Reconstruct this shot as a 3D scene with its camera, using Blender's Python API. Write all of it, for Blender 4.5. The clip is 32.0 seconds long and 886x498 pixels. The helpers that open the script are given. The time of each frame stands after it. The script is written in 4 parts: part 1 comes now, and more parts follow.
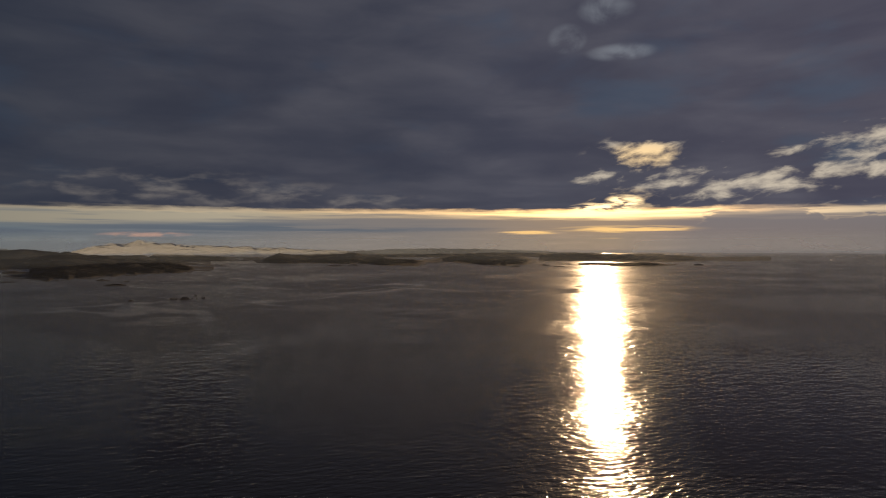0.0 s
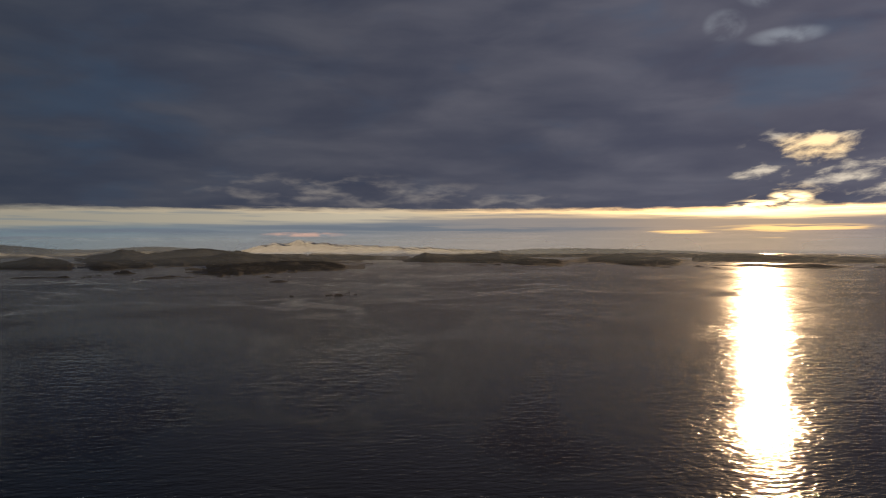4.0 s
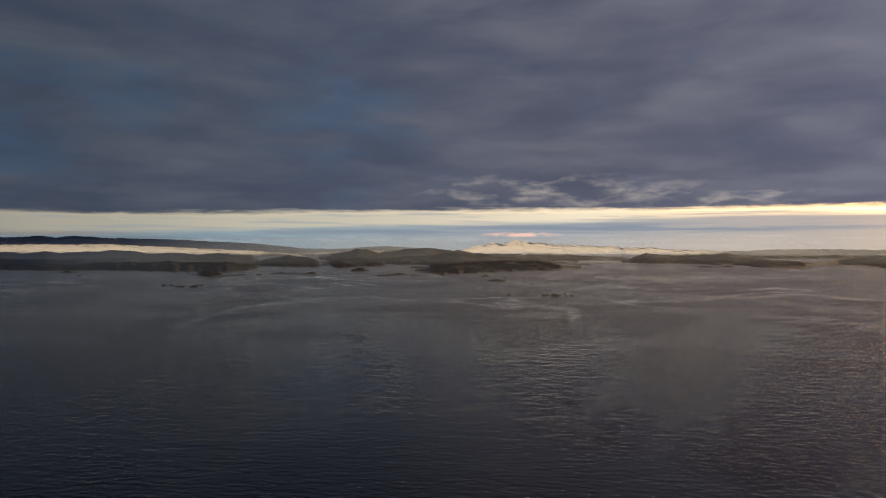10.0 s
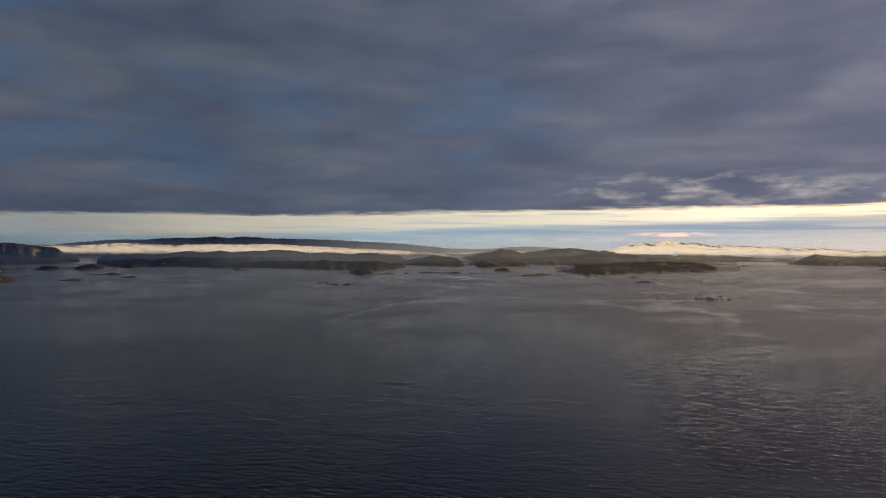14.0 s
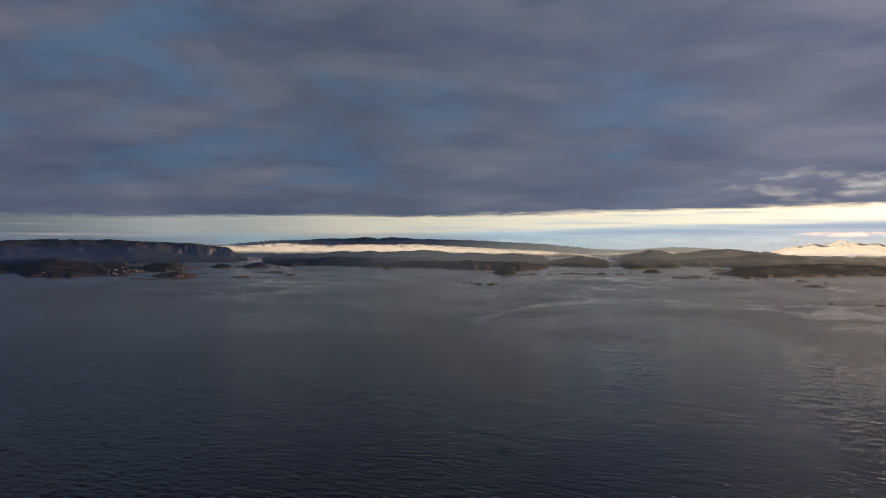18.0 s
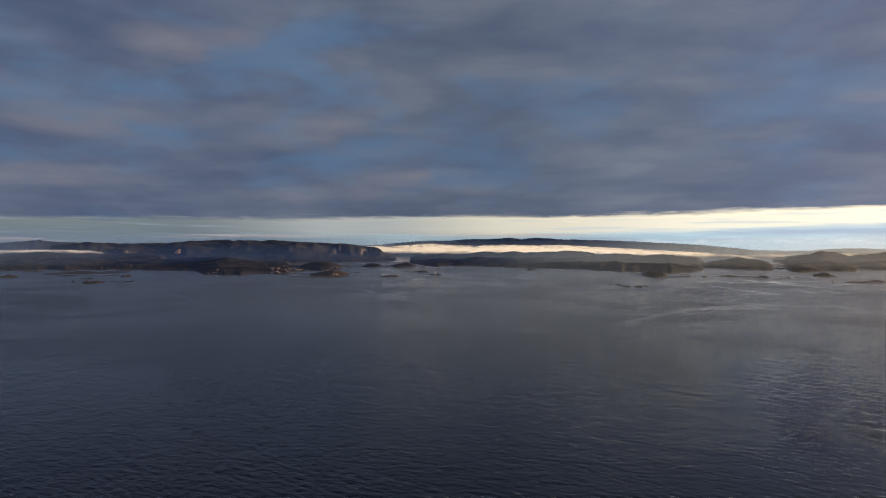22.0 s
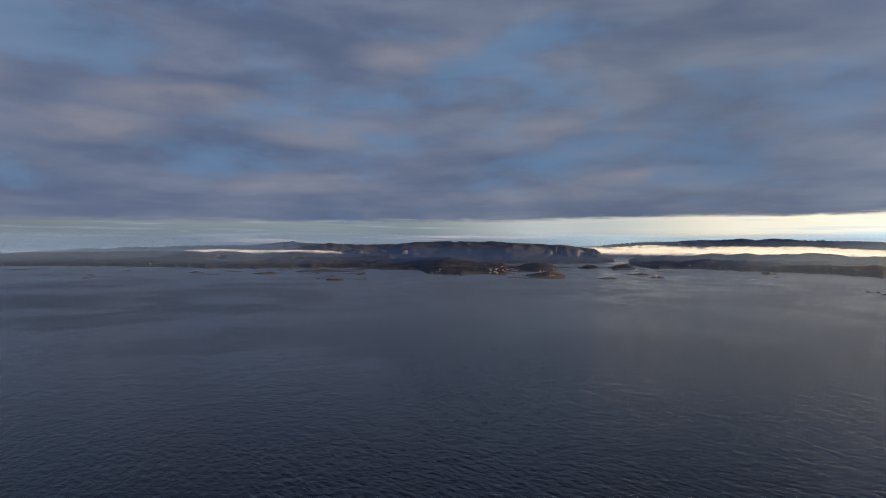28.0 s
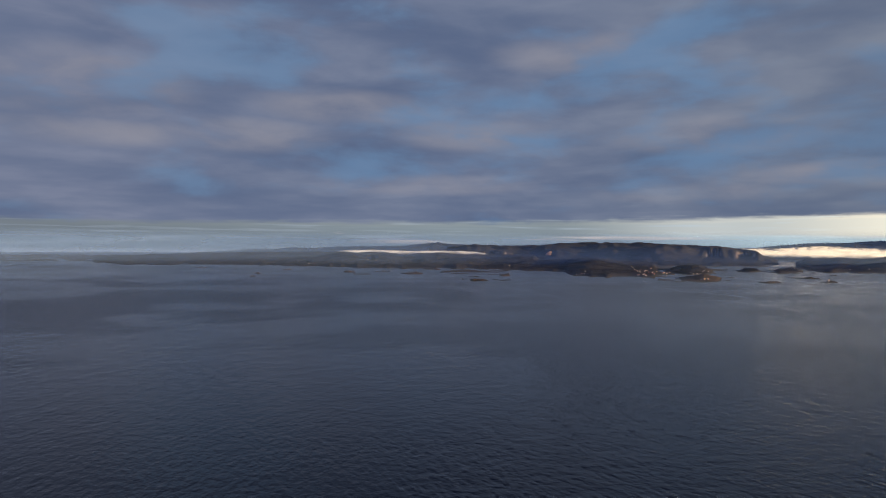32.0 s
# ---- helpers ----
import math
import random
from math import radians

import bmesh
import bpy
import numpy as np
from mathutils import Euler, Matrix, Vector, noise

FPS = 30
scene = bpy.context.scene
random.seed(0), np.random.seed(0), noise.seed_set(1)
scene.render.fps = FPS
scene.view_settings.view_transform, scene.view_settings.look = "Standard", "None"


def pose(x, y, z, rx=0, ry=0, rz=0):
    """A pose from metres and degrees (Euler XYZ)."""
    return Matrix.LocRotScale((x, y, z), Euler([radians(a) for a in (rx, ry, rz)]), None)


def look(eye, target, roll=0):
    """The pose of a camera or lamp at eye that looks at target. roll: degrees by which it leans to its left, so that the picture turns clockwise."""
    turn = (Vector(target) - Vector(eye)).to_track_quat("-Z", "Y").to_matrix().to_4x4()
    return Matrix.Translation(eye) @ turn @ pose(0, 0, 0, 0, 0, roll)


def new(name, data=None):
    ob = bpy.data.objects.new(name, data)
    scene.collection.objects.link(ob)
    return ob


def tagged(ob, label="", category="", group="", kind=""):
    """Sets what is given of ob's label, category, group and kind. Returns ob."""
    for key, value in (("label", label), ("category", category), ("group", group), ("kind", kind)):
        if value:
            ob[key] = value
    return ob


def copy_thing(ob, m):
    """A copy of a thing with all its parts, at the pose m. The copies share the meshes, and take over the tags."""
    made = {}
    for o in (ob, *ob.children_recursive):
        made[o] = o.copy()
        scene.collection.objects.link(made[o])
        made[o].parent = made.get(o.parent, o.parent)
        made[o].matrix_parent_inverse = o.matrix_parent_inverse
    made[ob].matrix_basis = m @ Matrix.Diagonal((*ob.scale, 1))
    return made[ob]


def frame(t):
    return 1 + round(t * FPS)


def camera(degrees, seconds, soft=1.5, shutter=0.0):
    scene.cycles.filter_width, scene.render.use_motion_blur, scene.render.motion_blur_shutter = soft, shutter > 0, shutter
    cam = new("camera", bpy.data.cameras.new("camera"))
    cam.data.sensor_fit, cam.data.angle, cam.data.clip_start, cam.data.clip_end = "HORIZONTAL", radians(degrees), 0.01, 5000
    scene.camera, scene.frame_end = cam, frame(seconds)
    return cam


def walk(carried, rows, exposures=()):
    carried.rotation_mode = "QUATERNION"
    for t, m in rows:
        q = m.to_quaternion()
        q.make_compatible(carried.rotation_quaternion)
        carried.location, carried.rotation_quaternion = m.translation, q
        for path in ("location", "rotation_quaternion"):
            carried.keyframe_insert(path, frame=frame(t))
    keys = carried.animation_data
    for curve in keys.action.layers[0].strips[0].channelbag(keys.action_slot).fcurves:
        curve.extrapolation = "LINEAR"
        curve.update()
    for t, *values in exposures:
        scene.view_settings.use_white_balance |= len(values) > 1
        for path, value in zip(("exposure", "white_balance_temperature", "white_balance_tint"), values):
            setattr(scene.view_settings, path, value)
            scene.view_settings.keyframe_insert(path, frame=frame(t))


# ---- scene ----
EYE = 58.0                                   # metres over the sea
cam = camera(67.24, 32.0, soft=1.0)
TURN = 3.0747                                # degrees a second, to the left
walk(cam, [(t, pose(0, 0, EYE, 0, 0, TURN * t) @ pose(0, 0, 0, 90 - 0.2735 + 0.0219 * (t - 16) / 16, 0, 0)
            @ pose(0, 0, 0, 0, 0, 0.1298 + 0.2926 * (t - 16) / 16)) for t in range(0, 33)],
     exposures=[(0, 0.30), (3, 0.61), (6, 1.03), (9, 1.38), (13, 1.78), (19, 2.23), (25, 2.6), (32, 2.85)])

SUN_AZ, SUN_EL = -13.2, 7.2                  # degrees to the left of +y; degrees over the horizon


def polar(az, r, z=0.0):
    a = radians(az)
    return Vector((-r * math.sin(a), r * math.cos(a), z))


# ---------------------------------------------------------------- node helpers
class Tree:
    """Short spellings for building a node tree."""

    def __init__(self, tree):
        self.tree = tree
        tree.nodes.clear()

    def node(self, kind, **values):
        n = self.tree.nodes.new(kind)
        for key, value in values.items():
            n.inputs[key.replace("_", " ").title() if key not in n.inputs else key].default_value = value
        return n

    def link(self, a, b):
        self.tree.links.new(a, b)

    def put(self, socket, value):
        if isinstance(value, bpy.types.NodeSocket):
            self.link(value, socket)
        elif value is not None:
            socket.default_value = value

    def math(self, op, a, b=None, c=None, clamp=False):
        n = self.tree.nodes.new("ShaderNodeMath")
        n.operation, n.use_clamp = op, clamp
        for socket, value in zip(n.inputs, (a, b, c)):
            self.put(socket, value)
        return n.outputs[0]

    def vec(self, op, a, b=None):
        n = self.tree.nodes.new("ShaderNodeVectorMath")
        n.operation = op
        self.put(n.inputs[0], a)
        self.put(n.inputs[1], b)
        return n.outputs[0]

    def ramp(self, value, a, b, lo=0.0, hi=1.0):
        """A smooth step from lo at a to hi at b."""
        n = self.tree.nodes.new("ShaderNodeMapRange")
        n.interpolation_type = "SMOOTHSTEP"
        for socket, v in zip(n.inputs, (value, a, b, lo, hi)):
            self.put(socket, v)
        return n.outputs[0]

    def mix(self, fac, a, b, blend="MIX"):
        n = self.tree.nodes.new("ShaderNodeMix")
        n.data_type, n.blend_type = "RGBA", blend
        self.put(n.inputs[0], fac)
        for socket, v in ((n.inputs[6], a), (n.inputs[7], b)):
            self.put(socket, (*v, 1) if isinstance(v, tuple) and len(v) == 3 else v)
        return n.outputs[2]

    def noise(self, at, scale, detail=4.0, rough=0.5, distort=0.0, dims="3D"):
        n = self.tree.nodes.new("ShaderNodeTexNoise")
        n.noise_dimensions = dims
        self.put(n.inputs["Vector"], at)
        for key, v in (("Scale", scale), ("Detail", detail), ("Roughness", rough), ("Distortion", distort)):
            self.put(n.inputs[key], v)
        return n.outputs[0]

    def xyz(self, x, y, z=0.0):
        n = self.tree.nodes.new("ShaderNodeCombineXYZ")
        for socket, v in zip(n.inputs, (x, y, z)):
            self.put(socket, v)
        return n.outputs[0]

    def split(self, v):
        n = self.tree.nodes.new("ShaderNodeSeparateXYZ")
        self.link(v, n.inputs[0])
        return n.outputs


# ---------------------------------------------------------------- sky and sun
def make_sky():
    world = bpy.data.worlds.new("evening_sky")
    scene.world, world.use_nodes = world, True
    s = Tree(world.node_tree)
    way = s.node("ShaderNodeTexCoord").outputs["Generated"]
    x, y, z = s.split(way)
    el = s.math("MULTIPLY", s.math("ARCSINE", z), 57.2958)
    az = s.math("MULTIPLY", s.math("ARCTAN2", s.math("MULTIPLY", x, -1.0), y), 57.2958)
    turn = s.math("DIVIDE", s.math("ADD", az, 40.0), 180.0)

    def along(*stops):
        """A colour that changes with the bearing: (bearing, red, green, blue)."""
        n = s.tree.nodes.new("ShaderNodeValToRGB")
        n.color_ramp.interpolation = "EASE"
        s.link(turn, n.inputs[0])
        e = n.color_ramp.elements
        while len(e) < len(stops):
            e.new(0.5)
        for k, (a, *rgb) in enumerate(stops):
            e[k].position, e[k].color = (a + 40) / 180, (*(rgb if len(rgb) == 3 else rgb * 3), 1)
        return n.outputs[0]

    def patch(a, h, wide, tall, lean=0.0):
        """1 in the middle of an oval patch of sky, 0 outside it; lean: degrees that it climbs for each degree of bearing."""
        side = s.math("SUBTRACT", az, a)
        rise = s.math("SUBTRACT", el, h) if not lean else s.math("SUBTRACT", s.math("SUBTRACT", el, h), s.math("MULTIPLY", side, lean))
        d = s.math("ADD", s.math("POWER", s.math("MULTIPLY", side, 1 / wide), 2.0), s.math("POWER", s.math("MULTIPLY", rise, 1 / tall), 2.0))
        return s.ramp(d, 1.0, 0.0)

    def patches(*rows):
        total = patch(*rows[0])
        for row in rows[1:]:
            total = s.math("MAXIMUM", total, patch(*row))
        return total

    up = s.math("ADD", s.math("MAXIMUM", z, 0.0), 0.09)
    deck = s.xyz(s.math("DIVIDE", x, up), s.math("DIVIDE", y, up), 0.0)
    band = s.xyz(s.math("MULTIPLY", az, 0.16), s.math("MULTIPLY", el, 0.75), 3.0)
    thin = s.xyz(s.math("MULTIPLY", az, 0.10), s.math("MULTIPLY", el, 2.6), 8.0)
    n_fine = s.noise(band, 2.7, 3.5, 0.55, 0.6)
    n_thin = s.noise(thin, 1.1, 3.0, 0.55, 0.2)
    wav = s.math("SUBTRACT", n_fine, 0.5)
    # clear sky behind the clouds
    clear = s.tree.nodes.new("ShaderNodeTexSky")
    clear.sky_type, clear.sun_disc = "NISHITA", False
    clear.sun_elevation, clear.sun_rotation = radians(SUN_EL), radians(-SUN_AZ)
    clear.dust_density = 2.0
    nishita = s.mix(1.0, clear.outputs[0], (0.05, 0.05, 0.05), "MULTIPLY")
    # haze over the horizon, and above it the open strip below the cloud deck
    hazy = along((-35, 0.14, 0.125, 0.130), (-22, 0.18, 0.15, 0.145), (-13, 0.29, 0.21, 0.145), (3, 0.175, 0.155, 0.145), (22, 0.118, 0.130, 0.145),
                 (45, 0.086, 0.120, 0.142), (68, 0.076, 0.100, 0.110), (88, 0.037, 0.047, 0.056), (135, 0.020, 0.026, 0.034))
    cream = along((-35, 0.38, 0.31, 0.23), (-13, 0.62, 0.42, 0.20), (3, 0.36, 0.27, 0.17), (20, 0.32, 0.285, 0.22), (45, 0.24, 0.225, 0.185), (60, 0.19, 0.18, 0.15),
                  (75, 0.092, 0.100, 0.102), (90, 0.033, 0.042, 0.050), (135, 0.020, 0.026, 0.034))
    cream = s.mix(0.06, cream, nishita)
    bright = s.math("MULTIPLY", along((-35, 0.3), (-15, 0.6), (5, 0.34), (14, 0.25), (35, 0.21), (52, 0.195), (66, 0.185), (80, 0.21), (100, 0.24)), 4.0)
    cream = s.mix(1.0, cream, bright, "MULTIPLY")
    foot = s.math("MULTIPLY", along((-35, 0.55), (-12, 0.60), (3, 0.66), (20, 0.53), (33, 0.44), (48, 0.34), (62, 0.24), (90, 0.24), (135, 0.2)), 4.0)
    foot = s.math("SUBTRACT", el, s.math("ADD", foot, s.math("MULTIPLY", s.math("SUBTRACT", n_thin, 0.5), 0.8)))
    sky = s.mix(s.ramp(foot, -0.38, 0.26), hazy, cream)
    veil = s.math("MULTIPLY", s.ramp(s.noise(thin, 1.6, 2.0, 0.5, 0.3), 0.5, 0.7), s.ramp(el, 2.0, 0.8))
    sky = s.mix(s.math("MULTIPLY", veil, 0.3), sky, s.mix(1.0, hazy, (1.6, 1.5, 1.45), "MULTIPLY"))
    sky = s.mix(s.math("MULTIPLY", s.ramp(n_thin, 0.52, 0.68), 0.45), sky, s.mix(0.3, hazy, (0.10, 0.11, 0.13)))
    # small lit cloud streaks in the haze
    gold = s.math("MULTIPLY", patches((-7.5, 1.1, 3.2, 0.22), (-15.5, 1.3, 7.0, 0.42), (-14.5, 0.75, 4.0, 0.25)), s.ramp(n_thin, 0.47, 0.57))
    sky = s.mix(gold, sky, (0.85, 0.52, 0.20))
    slate = s.math("MULTIPLY", patches((14, 1.45, 22, 0.50), (37, 1.15, 15, 0.34), (50, 0.62, 10, 0.2)), s.ramp(n_thin, 0.38, 0.60))
    sky = s.mix(s.math("MULTIPLY", slate, 0.85), sky, (0.084, 0.100, 0.124))
    wisp = s.math("MULTIPLY", patches((30, 0.5, 20, 0.3), (52, 0.45, 12, 0.22)), s.ramp(n_fine, 0.42, 0.62))
    sky = s.mix(s.math("MULTIPLY", wisp, 0.6), sky, (0.150, 0.170, 0.178))
    pink = s.math("MULTIPLY", patches((24.0, 0.95, 4.0, 0.26)), s.ramp(n_fine, 0.36, 0.52))
    sky = s.mix(s.math("MULTIPLY", pink, 0.75), sky, (0.42, 0.25, 0.19))
    peach = s.math("MULTIPLY", patches((84, 0.72, 11.0, 0.24), (62, 0.95, 9.0, 0.2), (101, 0.35, 8.0, 0.2)), s.ramp(n_thin, 0.40, 0.58))
    sky = s.mix(s.math("MULTIPLY", peach, 0.6), sky, (0.115, 0.098, 0.092))
    # a heap of cloud standing off to the side of the sun
    heap = s.math("SUBTRACT", s.math("ADD", patches((-25.5, 0.2, 6.5, 3.9), (-34.0, 0.0, 7.5, 2.9)), s.math("MULTIPLY", wav, 0.95)), 0.24)
    sky = s.mix(s.math("MULTIPLY", s.ramp(heap, -0.06, 0.16), s.ramp(el, 0.0, 2.0, 0.35, 0.8)), sky, s.mix(s.math("MAXIMUM", s.ramp(heap, 0.01, 0.10), s.ramp(el, 2.4, 1.5)), (0.50, 0.37, 0.24), s.mix(s.ramp(el, 0.2, 3.0), (0.175, 0.145, 0.135), (0.16, 0.145, 0.15))))
    # the cloud deck
    n1 = s.noise(deck, 0.62, 5.0, 0.45, 0.2)
    n2 = s.noise(deck, 1.7, 4.0, 0.45, 0.2)
    soft = s.noise(s.xyz(s.math("MULTIPLY", az, 0.09), s.math("MULTIPLY", el, 0.32), 5.0), 1.0, 5.0, 0.5, 0.3)
    puff = s.noise(s.xyz(s.math("MULTIPLY", az, 0.12), s.math("MULTIPLY", el, 0.30), 11.0), 1.0, 6.0, 0.52, 0.2)
    body = s.math("ADD", s.math("MULTIPLY", n1, 0.35), s.math("MULTIPLY", soft, 0.65))
    gain = s.math("POWER", 2.0, s.math("MULTIPLY", s.math("SUBTRACT", along((-35, 0.85), (-25, 0.80), (-9, 0.70), (9, 0.55), (25, 0.42), (37, 0.33), (50, 0.18), (65, 0.05), (100, 0.02), (135, 0.02)), 0.5), 2.0))
    dark = along((-35, 0.031, 0.030, 0.044), (10, 0.030, 0.033, 0.049), (60, 0.028, 0.037, 0.059), (100, 0.027, 0.037, 0.064), (135, 0.031, 0.041, 0.068))
    pale = along((-35, 0.056, 0.054, 0.068), (10, 0.057, 0.0575, 0.073), (60, 0.053, 0.061, 0.079), (100, 0.054, 0.063, 0.089), (135, 0.056, 0.063, 0.089))
    cloud = s.mix(s.ramp(body, 0.32, 0.69), dark, pale)
    cloud = s.mix(s.math("MULTIPLY", s.ramp(n2, 0.62, 0.38), 0.36), cloud, dark)
    open_ = patches((40, 10.3, 11, 5), (61, 11.5, 13, 6), (78, 14.5, 15, 6), (96, 11, 11, 4), (88, 8.4, 12, 3), (118, 15, 12, 5), (70, 7.0, 12, 3), (-16, 14.0, 9, 4), (-31, 7.5, 6, 3), (104, 7.2, 12, 2.2))
    open_ = s.ramp(s.math("ADD", s.math("MULTIPLY", open_, 0.34), s.math("MULTIPLY", s.math("SUBTRACT", 0.5, s.math("ADD", s.math("MULTIPLY", puff, 0.75), s.math("MULTIPLY", n1, 0.25))), 2.2)), 0.06, 0.55)
    blue = along((-35, 0.034, 0.050, 0.075), (10, 0.030, 0.043, 0.070), (45, 0.030, 0.052, 0.088), (90, 0.036, 0.072, 0.125), (135, 0.044, 0.072, 0.115))
    cloud = s.mix(s.math("MULTIPLY", open_, 0.55), cloud, blue)
    warm = patches((76, 9, 10, 1.9), (96, 9.4, 8, 1.6), (115, 9, 9, 1.7), (127, 12, 10, 3.4), (67, 5.6, 9, 1.2), (87, 15.9, 9, 2.0), (107, 11.6, 9, 1.8), (78, 4.4, 9, 1.0), (100, 5.2, 11, 1.1), (126, 8.5, 9, 1.4))
    cloud = s.mix(s.math("MULTIPLY", warm, s.ramp(puff, 0.32, 0.72, 0.05, 0.6)), cloud, (0.082, 0.080, 0.092))
    cloud = s.mix(1.0, cloud, gain, "MULTIPLY")
    cloud = s.mix(s.ramp(el, 20.0, 36.0), cloud, s.mix(1.0, cloud, along((-35, 0.45, 0.48, 0.62), (50, 0.36, 0.42, 0.62), (90, 0.17, 0.22, 0.44), (135, 0.10, 0.13, 0.32)), "MULTIPLY"))   # unseen sky overhead darkened, by bearing, to dim its reflection in the sea
    # broken, sunlit edges low in the deck
    lit = patches((23, 4.7, 13, 2.0), (15, 4.1, 12, 1.6), (7.5, 3.7, 9, 1.1))
    lit = s.math("MULTIPLY", lit, s.ramp(s.noise(s.xyz(s.math("MULTIPLY", az, 0.22), s.math("MULTIPLY", el, 0.75), 6.0), 1.6, 5.0, 0.5, 0.2), 0.42, 0.80))
    cloud = s.mix(s.math("MULTIPLY", lit, 0.32), cloud, (0.34, 0.295, 0.25))
    tear = s.noise(s.xyz(s.math("MULTIPLY", az, 0.24), s.math("MULTIPLY", s.math("ADD", el, s.math("MULTIPLY", az, 0.13)), 0.62), 1.7), 1.5, 7.0, 0.56, 0.25)
    torn = patches((-16.8, 7.3, 4.5, 1.8), (-15.6, 5.5, 5.0, 1.4), (-20.5, 5.4, 5.0, 1.5), (-27.7, 5.0, 12.0, 1.5, -0.10), (-33, 7.4, 8.0, 1.3, -0.1), (-14.0, 3.2, 4.6, 1.0), (-31.5, 2.0, 5.5, 0.6))
    torn = s.ramp(s.math("ADD", s.math("MULTIPLY", s.math("SUBTRACT", torn, 0.62), 0.55), s.math("MULTIPLY", s.math("SUBTRACT", tear, 0.5), 2.6)), -0.10, 0.60)
    torn = s.math("MULTIPLY", torn, s.ramp(patches((-18.5, 5.6, 8.5, 4.6), (-30, 5.0, 15.0, 4.8)), 0.0, 0.3))
    burn = s.mix(patches((-14.2, 3.1, 6.0, 2.0), (-16.8, 7.3, 4.0, 1.5)), (0.50, 0.43, 0.34), (0.90, 0.64, 0.34))
    cloud = s.mix(s.math("MULTIPLY", torn, 0.92), cloud, burn)
    core = s.math("MULTIPLY", patches((-13.6, 3.0, 3.4, 0.7), (-15.2, 3.6, 1.8, 0.7)), s.ramp(n_fine, 0.38, 0.55))
    cloud = s.mix(core, cloud, (1.9, 1.35, 0.7))
    hole = s.math("MULTIPLY", patches((-10.6, 16.9, 1.8, 1.3), (-13.8, 19.0, 2.6, 1.4), (-15, 15.6, 3.2, 0.8)), s.ramp(s.noise(s.xyz(s.math("MULTIPLY", az, 0.3), s.math("MULTIPLY", el, 0.4), 21.0), 1.0, 5.0, 0.5, 0.4), 0.34, 0.66))
    cloud = s.mix(s.math("MULTIPLY", hole, 0.5), cloud, (0.22, 0.24, 0.27))
    edge = s.math("MULTIPLY", along((-35, 0.66), (-20, 0.70), (-9, 0.68), (5, 0.72), (30, 0.72), (60, 0.60), (100, 0.46), (135, 0.40)), 4.0)
    edge = s.math("SUBTRACT", el, s.math("ADD", edge, s.math("ADD", s.math("MULTIPLY", wav, 0.45), s.math("MULTIPLY", s.math("SUBTRACT", n_thin, 0.5), 0.6))))
    rim = s.math("MULTIPLY", s.ramp(edge, -0.25, 0.0), along((-35, 0.2), (-10, 1.0), (20, 0.7), (60, 0.3), (100, 0.25), (135, 0.1)))
    sky = s.mix(s.math("MULTIPLY", rim, 0.7), sky, s.mix(1.0, cream, (1.5, 1.3, 1.1), "MULTIPLY"))
    top = s.mix(s.ramp(edge, -0.10, 0.42), sky, cloud)
    # under the horizon: far sea lost in haze
    top = s.mix(s.ramp(el, -0.25, -0.6), top, s.mix(0.5, hazy, (0.06, 0.065, 0.08)))
    bg = s.node("ShaderNodeBackground", Strength=1.0)
    s.link(top, bg.inputs[0])
    s.link(bg.outputs[0], s.node("ShaderNodeOutputWorld").inputs[0])


make_sky()
sun_lamp = new("sun", bpy.data.lights.new("sun", "SUN"))
sun_lamp.data.energy, sun_lamp.data.angle, sun_lamp.data.color = 1.35, radians(0.6), (1.0, 0.64, 0.34)
sun_lamp.matrix_world = look(polar(SUN_AZ, 3000, 3000 * math.tan(radians(SUN_EL))), (0, 0, 0))


# ---------------------------------------------------------------- materials
def material(name):
    m = bpy.data.materials.new(name)
    m.use_nodes = True
    return m, Tree(m.node_tree)


def finish(s, shader):
    s.link(shader, s.node("ShaderNodeOutputMaterial").inputs["Surface"])


